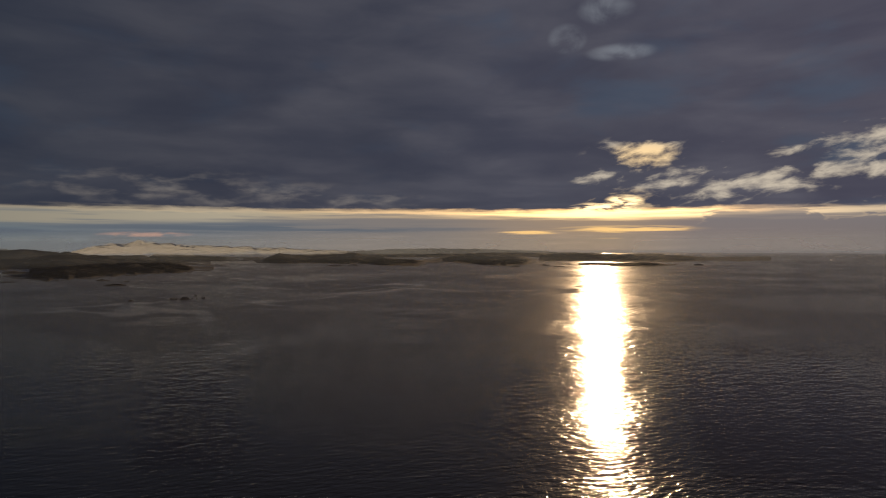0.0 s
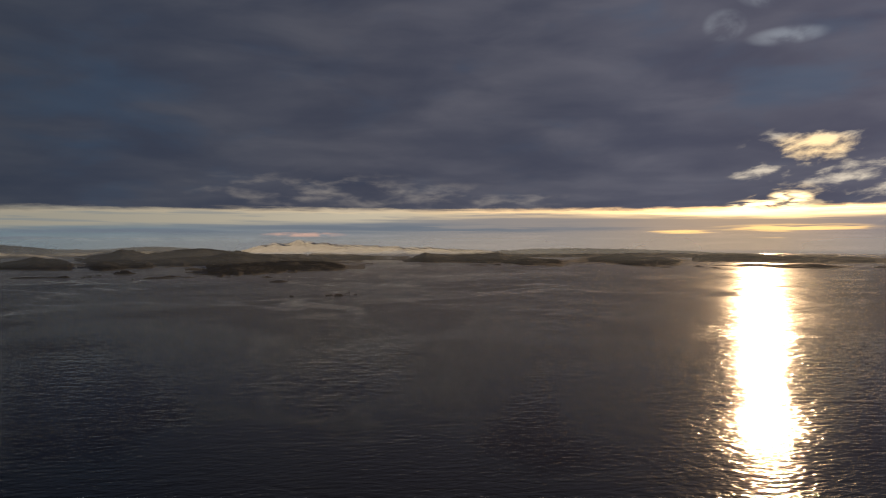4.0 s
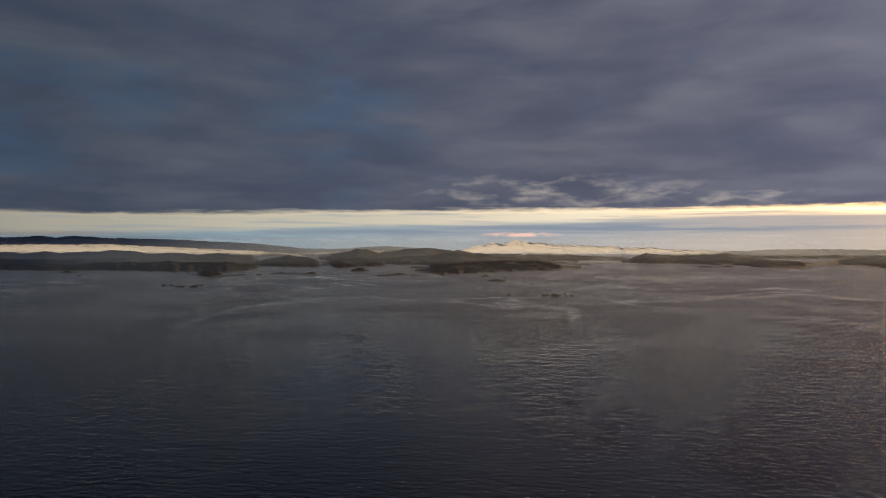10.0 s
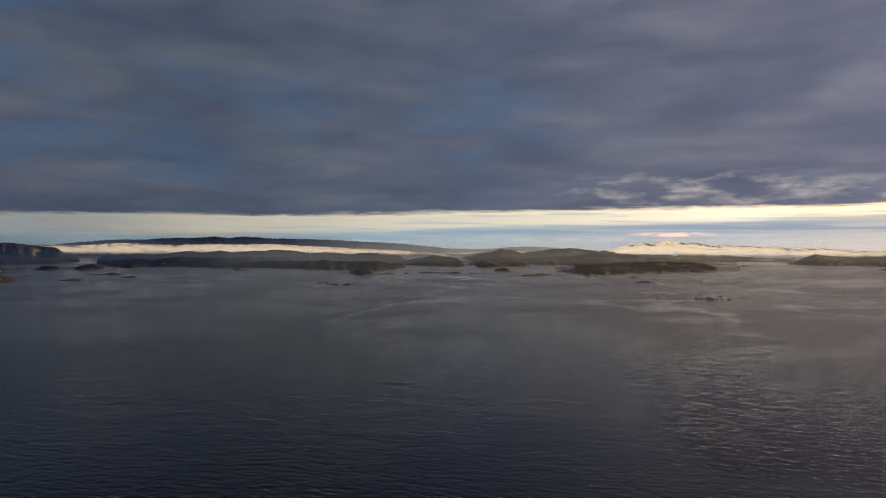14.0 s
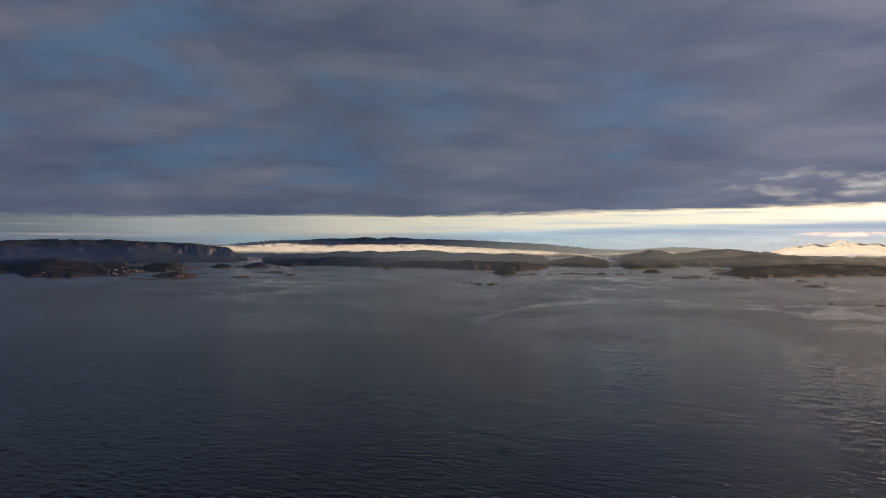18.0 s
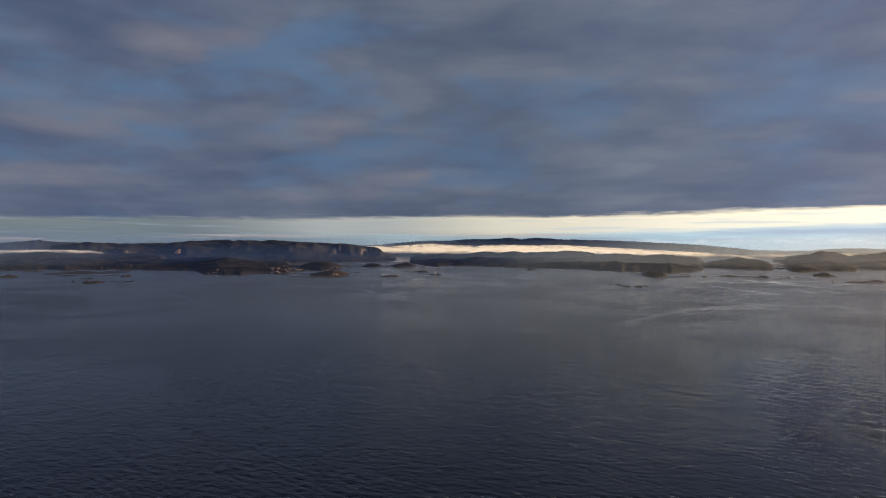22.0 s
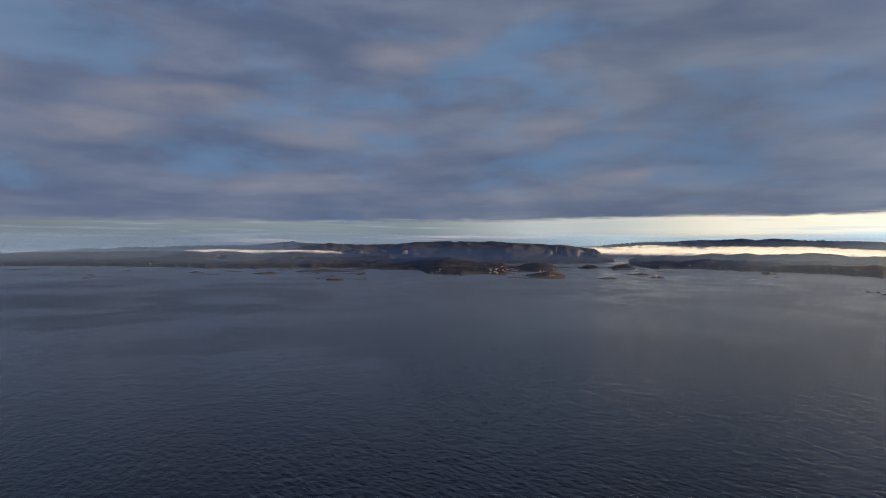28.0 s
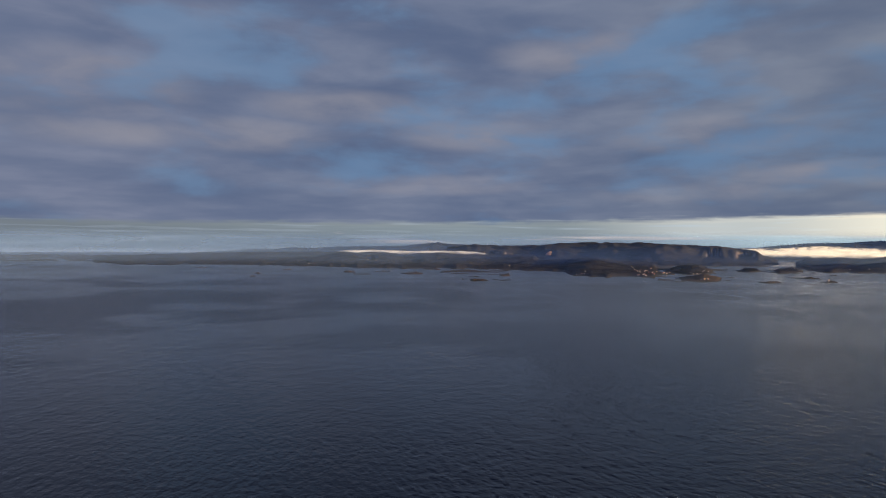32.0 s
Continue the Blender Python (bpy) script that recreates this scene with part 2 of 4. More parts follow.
def sea_material():
    m, s = material("sea_water")
    at = s.node("ShaderNodeNewGeometry").outputs["Position"]
    span = s.tree.nodes.new("ShaderNodeVectorMath")
    span.operation = "LENGTH"
    s.link(at, span.inputs[0])
    away = span.outputs["Value"]
    wide = s.noise(s.vec("MULTIPLY", at, (0.0058, 0.0058, 0.0)), 1.0, 4.0, 0.5, 0.7)
    gust = s.ramp(wide, 0.44, 0.56)                       # ruffled patches
    lane = s.noise(s.vec("MULTIPLY", at, (0.0021, 0.0021, 0.0)), 1.0, 3.0, 0.5, 1.4)
    vein = s.ramp(s.math("ABSOLUTE", s.math("SUBTRACT", lane, 0.5)), 0.016, 0.003)   # thin smooth slicks that wind over the calm water
    broad = s.ramp(s.noise(s.vec("MULTIPLY", at, (0.0016, 0.0016, 0.0)), 1.0, 4.0, 0.5, 1.0), 0.46, 0.62)
    # the open water offshore is ruffled; towards the islands the sea lies calm, with an uneven border between
    reach = s.math("MULTIPLY", away, s.ramp(wide, 0.3, 0.7, 0.65, 1.35))
    inner = s.ramp(reach, 400.0, 640.0)
    slick = s.math("MULTIPLY", s.math("MAXIMUM", s.math("MULTIPLY", vein, s.ramp(away, 1700.0, 1200.0, 0.3, 0.8)), s.math("MULTIPLY", broad, 0.4)), inner)
    east = s.tree.nodes.new("ShaderNodeVectorMath")           # past the village the slicks give out
    east.operation = "DOT_PRODUCT"
    s.link(s.vec("NORMALIZE", at), east.inputs[0])
    east.inputs[1].default_value = polar(35, 1.0)
    slick = s.math("MULTIPLY", slick, s.ramp(east.outputs["Value"], 0.35, 0.75, 0.12, 1.0))
    force = s.math("MULTIPLY", s.ramp(s.math("MULTIPLY", gust, s.ramp(away, 900.0, 300.0, 0.6, 1.0)), 0.0, 1.0, 0.80, 1.28), s.ramp(slick, 0.0, 1.0, 1.0, 0.36))
    # crests lie across the wind
    wind = s.tree.nodes.new("ShaderNodeVectorRotate")
    wind.rotation_type = "Z_AXIS"
    wind.inputs["Angle"].default_value = radians(-22)
    s.link(at, wind.inputs["Vector"])
    blown = wind.outputs[0]
    ripple = s.noise(s.vec("MULTIPLY", blown, (0.95, 1.6, 0.0)), 1.0, 2.0, 0.5, 0.2)
    chop = s.noise(s.vec("MULTIPLY", blown, (0.28, 0.50, 0.0)), 1.0, 3.0, 0.5, 0.2)
    heave = s.noise(s.vec("MULTIPLY", blown, (0.10, 0.19, 0.0)), 1.0, 2.0, 0.5, 0.2)
    swell = s.noise(s.vec("MULTIPLY", blown, (0.04, 0.08, 0.0)), 1.0, 2.0, 0.5, 0.2)
    waves = s.math("ADD", s.math("ADD", s.math("MULTIPLY", ripple, 0.05), s.math("MULTIPLY", chop, 0.65)),
                   s.math("ADD", s.math("MULTIPLY", heave, s.ramp(away, 160.0, 420.0, 0.3, 1.6)), s.math("MULTIPLY", swell, s.ramp(away, 300.0, 700.0, 0.2, 3.0))))
    bump = s.node("ShaderNodeBump", Distance=1.0)
    s.put(bump.inputs["Strength"], s.math("MULTIPLY", force, s.ramp(reach, 300.0, 1000.0, 0.6, 0.2)))
    s.link(waves, bump.inputs["Height"])
    lobes = []
    for rough in (s.ramp(away, 150.0, 800.0, 0.09, 0.23), s.ramp(away, 150.0, 800.0, 0.34, 0.44)):
        b = s.node("ShaderNodeBsdfPrincipled", Base_Color=(0.0015, 0.0035, 0.009, 1), IOR=1.31)
        s.put(b.inputs["Roughness"], s.math("MULTIPLY", force, rough))
        s.link(bump.outputs[0], b.inputs["Normal"])
        lobes.append(b)
    both = s.tree.nodes.new("ShaderNodeMixShader")
    s.link(s.math("MULTIPLY", s.ramp(away, 200.0, 800.0, 0.03, 0.10), s.ramp(slick, 0.0, 1.0, 1.0, 0.3)), both.inputs[0])
    s.link(lobes[0].outputs[0], both.inputs[1])
    s.link(lobes[1].outputs[0], both.inputs[2])
    finish(s, both.outputs[0])
    return m


def land_material(name, low, high, rock, amount, size=1.0):
    """Heath and scrub with bare rock on the steep faces and a wave-washed rim along the water."""
    m, s = material(name)
    g = s.node("ShaderNodeNewGeometry")
    at, up = g.outputs["Position"], s.split(g.outputs["Normal"])[2]
    n1 = s.noise(at, 0.012 / size, 6.0, 0.6, 0.4)
    n2 = s.noise(at, 0.09 / size, 5.0, 0.6)
    col = s.mix(s.ramp(n1, 0.35, 0.65), low, high)
    col = s.mix(s.ramp(n2, 0.35, 0.7), col, s.mix(0.5, col, (0.02, 0.022, 0.014)))
    bare = s.math("MAXIMUM", s.ramp(s.math("ADD", up, s.math("MULTIPLY", s.math("SUBTRACT", n2, 0.5), 0.4)), 0.80, 0.55),
                  s.ramp(n1, 0.66, 0.76))
    col = s.mix(s.math("MULTIPLY", bare, amount), col, s.mix(s.ramp(n2, 0.3, 0.7), rock, s.mix(0.5, rock, (0.05, 0.045, 0.04))))
    zz = s.split(at)[2]
    wash = s.ramp(s.math("ADD", zz, s.math("MULTIPLY", n2, 3.0)), 3.6, 1.8)
    col = s.mix(wash, col, s.mix(s.ramp(zz, 0.9, 0.4), tuple(0.38 * c for c in rock), (0.02, 0.018, 0.016)))
    bump = s.node("ShaderNodeBump", Strength=0.6, Distance=3.0 * size)
    s.link(n2, bump.inputs["Height"])
    b = s.node("ShaderNodeBsdfPrincipled", Roughness=0.9)
    b.inputs["Specular IOR Level"].default_value = 0.2
    s.link(col, b.inputs["Base Color"])
    s.link(bump.outputs[0], b.inputs["Normal"])
    finish(s, b.outputs[0])
    return m


SEA = sea_material()
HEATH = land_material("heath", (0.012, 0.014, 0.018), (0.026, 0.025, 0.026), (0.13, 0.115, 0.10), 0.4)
# far slopes and plateau: bluish haze put into the heath colours
HAZED_HEATH = land_material("hazed_heath", (0.017, 0.022, 0.027), (0.030, 0.034, 0.037), (0.15, 0.14, 0.135), 0.35, 2.0)
CLIFF = land_material("cliff_heath", (0.015, 0.020, 0.024), (0.031, 0.032, 0.033), (0.20, 0.175, 0.165), 0.7, 1.5)
ROCK = land_material("shore_rock", (0.024, 0.020, 0.017), (0.056, 0.042, 0.031), (0.19, 0.13, 0.085), 0.6, 0.4)


# ---------------------------------------------------------------- land
def lattice(seed, n=256):
    return np.random.RandomState(seed).rand(n, n)


def smooth_noise(x, y, seed):
    g = lattice(seed)
    n = g.shape[0]
    xi, yi = np.floor(x).astype(int), np.floor(y).astype(int)
    fx, fy = x - xi, y - yi
    fx, fy = fx * fx * (3 - 2 * fx), fy * fy * (3 - 2 * fy)
    a, b = g[xi % n, yi % n], g[(xi + 1) % n, yi % n]
    c, d = g[xi % n, (yi + 1) % n], g[(xi + 1) % n, (yi + 1) % n]
    return (a * (1 - fx) + b * fx) * (1 - fy) + (c * (1 - fx) + d * fx) * fy


def fbm(x, y, seed, octaves=5, gain=0.5):
    """Uneven relief, about -1 to 1."""
    total, amp, norm = 0.0, 1.0, 0.0
    for k in range(octaves):
        total = total + amp * (smooth_noise(x * 2**k + 17.3 * k, y * 2**k + 5.1 * k, seed + k) * 2 - 1)
        norm += amp
        amp *= gain
    return total / norm * 1.6


def ease(t):
    t = np.clip(t, 0, 1)
    return t * t * (3 - 2 * t)


def grid_mesh(name, points):
    """A sheet over a rows x columns x 3 array."""
    rows, cols = points.shape[:2]
    k = np.arange(rows * cols).reshape(rows, cols)
    quads = np.stack([k[:-1, :-1], k[:-1, 1:], k[1:, 1:], k[1:, :-1]], -1).reshape(-1, 4)
    me = bpy.data.meshes.new(name)
    me.from_pydata(points.reshape(-1, 3).tolist(), [], quads.tolist())
    me.polygons.foreach_set("use_smooth", np.ones(len(quads), bool))
    me.update()
    return me


LANDS = []


def land(name, label, shore, ridge, crest, back, seed, mat=None, step=0.1, rough=1.0, ends=0.8, shape=1.15, category="island", kind="", cliff=0.0, lagoons=(), faces=()):
    """A piece of land. shore: (bearing, degrees under the eye) along its waterline; ridge: the same for its skyline, which stands
    crest metres behind the waterline; it falls away over back metres behind that."""
    sa, se = np.array(shore).T
    ra, re = np.array(ridge).T
    a0, a1 = min(sa[0], ra[0]) - 0.1, max(sa[-1], ra[-1]) + 0.1
    az = np.linspace(a0, a1, max(24, int((a1 - a0) / step)))
    near = EYE / np.tan(np.radians(-np.interp(az, sa, se)))
    ragged = min(70.0, 0.3 * crest) * fbm(az * 1.1, az * 0 + 0.5, seed + 40, 4, 0.55)
    s = np.concatenate([np.linspace(-0.15, 0.2, 18), np.linspace(0.2, 1, int(np.clip(crest / 7, 24, 80)))[1:], 1 + np.linspace(0, 1, int(np.clip(back / 12, 10, 40)))[1:]])
    S, A = np.meshgrid(s, az, indexing="ij")
    R = np.where(S <= 1, near + crest * S, near + crest + back * (S - 1)) + ragged * (1 - ease(S * 2.2))
    X, Y = -R * np.sin(np.radians(A)), R * np.cos(np.radians(A))
    target = np.tan(np.radians(np.interp(az, ra, re)))
    peak = np.maximum(EYE + target * (near + crest), 2.0)
    scale = max(70.0, crest * 0.42)
    hills = fbm(X / scale, Y / scale, seed + 3, 5, 0.5)
    knobs = fbm(X / (scale * 0.3), Y / (scale * 0.3), seed + 8, 3, 0.5)
    rise = np.where(S <= 1, 0.09 * ease(S * 7) + 0.91 * np.clip(S, 0, 1) ** shape, 1 - 0.6 * ease(S - 1))
    if cliff:                                             # a low apron, then a steep face up to a flat top
        edge = 0.40 + 0.16 * fbm(A * 0.45, S * 1.5 + 2.5, seed + 20, 3, 0.5)
        wide = 0.36
        for a, half in faces:                             # where bare rock walls break the slope
            sheer = ease(1.6 - np.abs(A - a) / half)
            wide = wide * (1 - 0.82 * sheer)
            edge = edge * (1 - sheer) + sheer * (0.72 + 0.07 * fbm(A * 2.2, S * 3 + 7.5, seed + 25, 3, 0.5))
        wall = 0.22 * np.clip(S, 0, 1) + 0.78 * ease((S - edge) / wide)
        rise = np.where(S <= 1, (1 - cliff) * rise + cliff * wall, rise)
    Z = peak * np.clip(rise * (1 + rough * (0.50 * hills + 0.16 * knobs)), 0.04, 3)
    kernel = np.hanning(max(3, int(0.45 / step) * 2 + 1))
    for _ in range(4):
        slope = (Z - EYE) / R
        slope[S <= 0.05] = -9
        k = slope.argmax(0)
        j = np.arange(len(az))
        gain = np.clip((EYE + target * R[k, j]) / np.maximum(Z[k, j], 0.5), 0.5, 2.0)
        pad = len(kernel) // 2
        gain = np.convolve(np.pad(gain, pad, mode="edge"), kernel / kernel.sum(), mode="valid")
        Z = Z * gain
    Z = Z + rough * (1.0 + crest / 400) * fbm(X / 34.0, Y / 34.0, seed + 9, 3) * ease(S * 8)
    Z = np.where(S < 0, -7 * ease(-S / 0.1), Z * ease(S * 16 + 0.25)) - 0.2
    fade = ease((A - a0) / ends) * ease((a1 - A) / ends)
    Z = Z * fade - 5.0 * (1 - ease(fade * 4))
    for a, r, wide, deep in lagoons:                      # inlets where the sea comes in behind the shore
        d = ((A - a) / wide) ** 2 + ((R - r) / deep) ** 2 + 0.5 * fbm(X / 60, Y / 60, seed + 50, 3)
        Z = np.where(d < 1.4, np.minimum(Z, 9 * (d - 1)), Z)
    Z[-1] = -6
    ob = new(name, grid_mesh(name, np.stack([X, Y, Z], -1)))
    ob.data.materials.append(mat or HEATH)
    tagged(ob, label, category, kind=kind)
    LANDS.append((ob, az, s, X, Y, Z))
    return ob


def sea_sheet():
    rings = np.concatenate([[0.5], np.geomspace(20, 4990, 60)])
    a = np.linspace(0, 2 * np.pi, 181)
    R, A = np.meshgrid(rings, a, indexing="ij")
    ob = new("water", grid_mesh("water", np.stack([R * np.cos(A), R * np.sin(A), 0 * R], -1)))
    ob.data.materials.append(SEA)
    tagged(ob, "calm dark sea with fine ripples and pale slicks", "sea", kind="structure")


sea_sheet()

land("headland", "long low hazy headland reaching into the sea", [(-26.3, -1.23), (-23.6, -1.32), (-18.6, -1.39), (-10.8, -1.37), (-8.2, -1.37)],
     [(-26.2, -1.2), (-25.6, -1.17), (-23.6, -1.07), (-21.6, -0.99), (-18.6, -0.84), (-14.5, -0.8), (-10.8, -0.7), (-8.3, -0.75)], 500, 500, 11, ends=0.4)
land("hazy_ridge", "broad hazy ridge behind the sound", [(-18.0, -0.95), (-8.2, -1.0), (8.0, -1.0), (12, -1.0)],
     [(-18.6, -0.84), (-15.0, -0.73), (-10.4, -0.61), (-7.1, -0.46), (-3.2, -0.3), (0.2, -0.25), (4.1, -0.28), (7.0, -0.42), (11, -0.7)], 900, 400, 12, mat=HAZED_HEATH, category="hills")
land("hazy_island", "hazy wooded island with a low shore", [(-8.4, -1.55), (-6.1, -1.76), (-3.7, -1.71), (-0.8, -1.46), (1.2, -1.46)],
     [(-8.4, -1.4), (-7, -1.0), (-4, -0.85), (-0.8, -0.9), (1.2, -1.2)], 500, 400, 13)
land("skerry_island", "long low skerry in front of the headland", [(-19.3, -1.66), (-18.0, -1.76), (-15.0, -1.78), (-10.5, -1.66)],
     [(-19.2, -1.6), (-17.7, -1.49), (-16.8, -1.4), (-15.0, -1.48), (-13.2, -1.44), (-10.8, -1.56)], 120, 80, 14, mat=ROCK, ends=0.3)
land("hill_island", "rounded hilly island in sunlit haze", [(-0.4, -1.58), (0.7, -1.56), (2.1, -1.82), (4.6, -1.73), (6.5, -1.58), (10.8, -1.5), (13.5, -1.48), (15.4, -1.41)],
     [(-0.5, -1.5), (0.9, -1.36), (2.4, -1.21), (4.1, -1.11), (6.5, -0.85), (7.5, -0.56), (8.9, -0.7), (11.2, -0.83), (12.9, -0.73), (13.8, -0.55), (14.9, -0.99), (15.8, -1.32)], 500, 300, 15, ends=0.4)
land("far_coast", "low far coast under sunlit fog", [(14.9, -1.32), (17.2, -1.26), (24, -1.24)],
     [(14.9, -1.04), (17.2, -0.93), (19.1, -0.82), (20.6, -0.72), (24, -0.6)], 700, 400, 16, mat=HAZED_HEATH, category="coast")
land("wooded_island", "dark wooded island with a low front ridge", [(19.0, -1.98), (20.4, -2.09), (25.1, -2.21), (30.0, -2.47), (32.4, -2.42), (33.5, -2.08)],
     [(19.0, -1.94), (20.8, -1.57), (22.7, -1.33), (25.1, -1.29), (27.5, -1.35), (30.0, -1.5), (31.9, -1.79), (33.5, -2.03)], 260, 200, 17, ends=0.3)
land("hill_island", "hazy hill island behind the wooded island", [(19.1, -1.51), (22.3, -1.7), (28.5, -1.8), (31.9, -1.9)],
     [(19.1, -1.51), (20.4, -1.28), (21.1, -1.04), (21.8, -1.04), (22.6, -0.85), (23.4, -0.95), (24.4, -0.71), (26.1, -0.72), (28.0, -0.67), (29.5, -0.38), (30.5, -0.52), (31.9, -0.96)], 700, 400, 18, ends=0.4)
land("round_island", "small steep island with two knolls", [(35.0, -1.74), (37.2, -1.88), (39.4, -1.91), (41.1, -1.81)],
     [(34.8, -1.69), (35.3, -1.54), (36.4, -1.25), (37.2, -1.44), (38.2, -1.34), (39.4, -1.17), (40.3, -1.48), (41.0, -1.76)], 280, 200, 19, ends=0.3)
land("hazy_hills", "hazy hills with fog lying in the dips", [(29.0, -1.59), (34.8, -1.65), (38.7, -1.58), (41.5, -1.57)],
     [(29.5, -0.52), (30.5, -0.38), (32.4, -0.23), (33.6, -0.28), (34.8, -0.43), (36.3, -0.52), (37.2, -0.38), (38.1, -0.28), (38.9, -0.57), (39.6, -0.67), (40.6, -0.9), (41.3, -1.09)], 1100, 500, 20, mat=HAZED_HEATH, category="hills")
land("round_island", "dome-shaped wooded island with a low spit", [(41.2, -1.9), (43.4, -1.8), (46.6, -1.77), (49.0, -1.75)],
     [(41.1, -1.48), (41.7, -1.14), (42.7, -0.95), (43.7, -0.8), (45.2, -1.08), (46.6, -1.35), (48.8, -1.43)], 500, 300, 21, ends=0.4)
land("dark_coast", "dark rugged coast below a bank of fog", [(46.5, -1.95), (47.7, -2.1), (48.8, -2.2), (53.1, -2.1), (55.5, -1.97), (58.8, -1.9), (61.1, -1.9), (63.4, -1.79), (65.8, -1.76), (68.2, -1.78), (70.6, -1.65)],
     [(46.1, -0.93), (47.5, -0.79), (48.8, -0.64), (51.0, -0.73), (53.1, -0.58), (54.7, -0.67), (55.9, -0.4), (57.1, -0.35), (59.0, -0.5), (60.6, -0.57), (61.6, -0.42), (62.9, -0.6), (64.1, -0.45), (65.8, -0.7), (66.7, -0.76), (67.7, -0.67), (68.7, -0.82), (69.6, -0.73), (70.6, -0.97)], 800, 500, 22, category="coast")
land("far_mountains", "distant blue mountain ridge above the fog", [(36, -0.8), (78, -0.8)],
     [(30.9, -0.23), (32.9, -0.19), (35.3, -0.04), (37.2, -0.09), (39.6, -0.28), (42.4, -0.23), (44.3, -0.04), (46.6, 0.19), (48.8, 0.28), (53.1, 0.5), (57.9, 0.61), (59.8, 0.76), (60.9, 0.59), (61.9, 0.77), (63.0, 0.62), (65.3, 0.6), (67.2, 0.45), (69.1, 0.44), (70.6, 0.34), (71.8, 0.23), (73, 0.06), (75, 0.0), (78, -0.2)], 450, 150, 23, mat=HAZED_HEATH, category="mountains")
land("plateau", "long flat-topped plateau with pale cliff faces", [(72.0, -1.4), (80, -1.5), (90, -1.4), (98.6, -1.3)],
     [(71.5, -0.9), (72.7, -0.58), (73.3, -0.17), (74.2, -0.08), (75.4, 0.09), (77.9, 0.2), (80.5, 0.3), (82.0, 0.42), (83.6, 0.36), (86.0, 0.42), (88.3, 0.34), (90.1, 0.14), (92.7, 0.08), (96.1, 0.15), (97.3, 0.05), (98.6, -0.13)], 1000, 600, 24, mat=CLIFF, category="mountains", cliff=0.55, step=0.07, rough=1.0, faces=[(76.3, 0.55), (73.9, 0.6)])
land("village_coast", "dark heath coast with a lit village at the shore", [(79.2, -2.22), (80.7, -2.46), (82.7, -2.41), (84.5, -2.46), (86.4, -2.5), (88.2, -2.16), (92, -2.0)],
     [(79.1, -2.17), (80.0, -1.69), (80.8, -1.36), (81.7, -1.26), (83.1, -1.26), (84.1, -1.07), (85.5, -0.93), (87.3, -0.98), (89.2, -1.12), (91.8, -1.21)], 500, 400, 25, category="coast", ends=0.4)
land("knoll_island", "rounded heath knoll at the mouth of the sound", [(75.4, -1.97), (76.6, -2.07), (77.9, -2.17), (80.0, -2.08)],
     [(75.2, -1.92), (75.9, -1.73), (76.7, -1.59), (77.3, -1.3), (77.9, -1.35), (78.8, -1.5), (79.8, -1.69)], 220, 160, 26, ends=0.3)
land("low_island", "low rocky island with a few houses", [(74.8, -2.55), (75.9, -2.68), (77.5, -2.73), (79.0, -2.70), (80.5, -2.68)],
     [(74.9, -2.5), (75.6, -2.34), (76.3, -2.2), (77.0, -2.04), (77.6, -2.18), (78.3, -2.28), (79.2, -2.48), (80.4, -2.62)], 110, 70, 27, mat=ROCK, ends=0.25, rough=0.6)
land("low_island", "small flat wooded island in the sound", [(72.7, -1.81), (73.7, -1.91), (74.7, -1.82)],
     [(72.7, -1.75), (73.2, -1.58), (73.8, -1.53), (74.6, -1.75)], 110, 80, 28, ends=0.25)
land("knoll_island", "small knoll island with bare sunlit rock", [(70.2, -1.85), (71.6, -1.95), (72.6, -1.86)],
     [(70.0, -1.75), (70.3, -1.6), (70.8, -1.41), (71.8, -1.61), (72.6, -1.8)], 160, 120, 29, ends=0.25)
land("lowland", "dark coastal lowland with scattered farms", [(90.0, -1.95), (92.7, -1.99), (96.1, -1.92), (100.1, -1.93), (103.9, -1.96), (107.2, -1.85), (112.8, -1.71), (116.4, -1.62), (120.7, -1.65), (123.9, -1.64), (126.7, -1.36), (132.0, -1.33), (136, -1.3)],
     [(90.0, -0.7), (97.1, -0.71), (98.8, -0.53), (101.7, -0.75), (103.2, -0.58), (106.4, -0.57), (109, -0.55), (112.8, -0.6), (115.5, -0.66), (119.4, -0.76), (121.5, -0.84), (124.0, -0.89), (126.7, -0.88), (129.9, -0.95), (130.6, -1.1), (132.0, -1.17), (136, -1.2)], 900, 500, 30, category="coast",
     lagoons=[(100.8, 2140, 0.7, 70), (98.4, 2240, 0.5, 60), (94.1, 1975, 1.9, 60), (110.1, 2160, 0.6, 70), (112.4, 2150, 1.3, 60), (104.5, 2250, 0.5, 50)])
land("far_ridge", "far dark ridge over the lowland", [(90, -0.85), (118, -0.85)],
     [(90.1, 0.0), (95.5, 0.1), (96.7, 0.14), (97.8, 0.18), (98.8, 0.31), (99.6, 0.26), (100.5, 0.16), (102.1, -0.02), (104.9, -0.05), (107.3, -0.1), (109.1, -0.23), (111.5, -0.2), (112.8, -0.4), (114.2, -0.31), (115.5, -0.46), (117.3, -0.56), (119.4, -0.7)], 500, 150, 31, mat=HAZED_HEATH, category="mountains")
land("cliff_hill", "hill with bare cliffs catching evening sun", [(88.5, -1.3), (96.0, -1.3)],
     [(88.3, -0.8), (89.0, -0.55), (90.1, -0.45), (91.4, -0.29), (92.7, 0.08), (94.0, -0.02), (94.6, -0.12), (95.1, -0.3), (95.7, -0.62)], 500, 300, 32, mat=CLIFF, category="hill", cliff=0.4, step=0.07, faces=[(94.2, 0.7), (92.5, 0.6)])
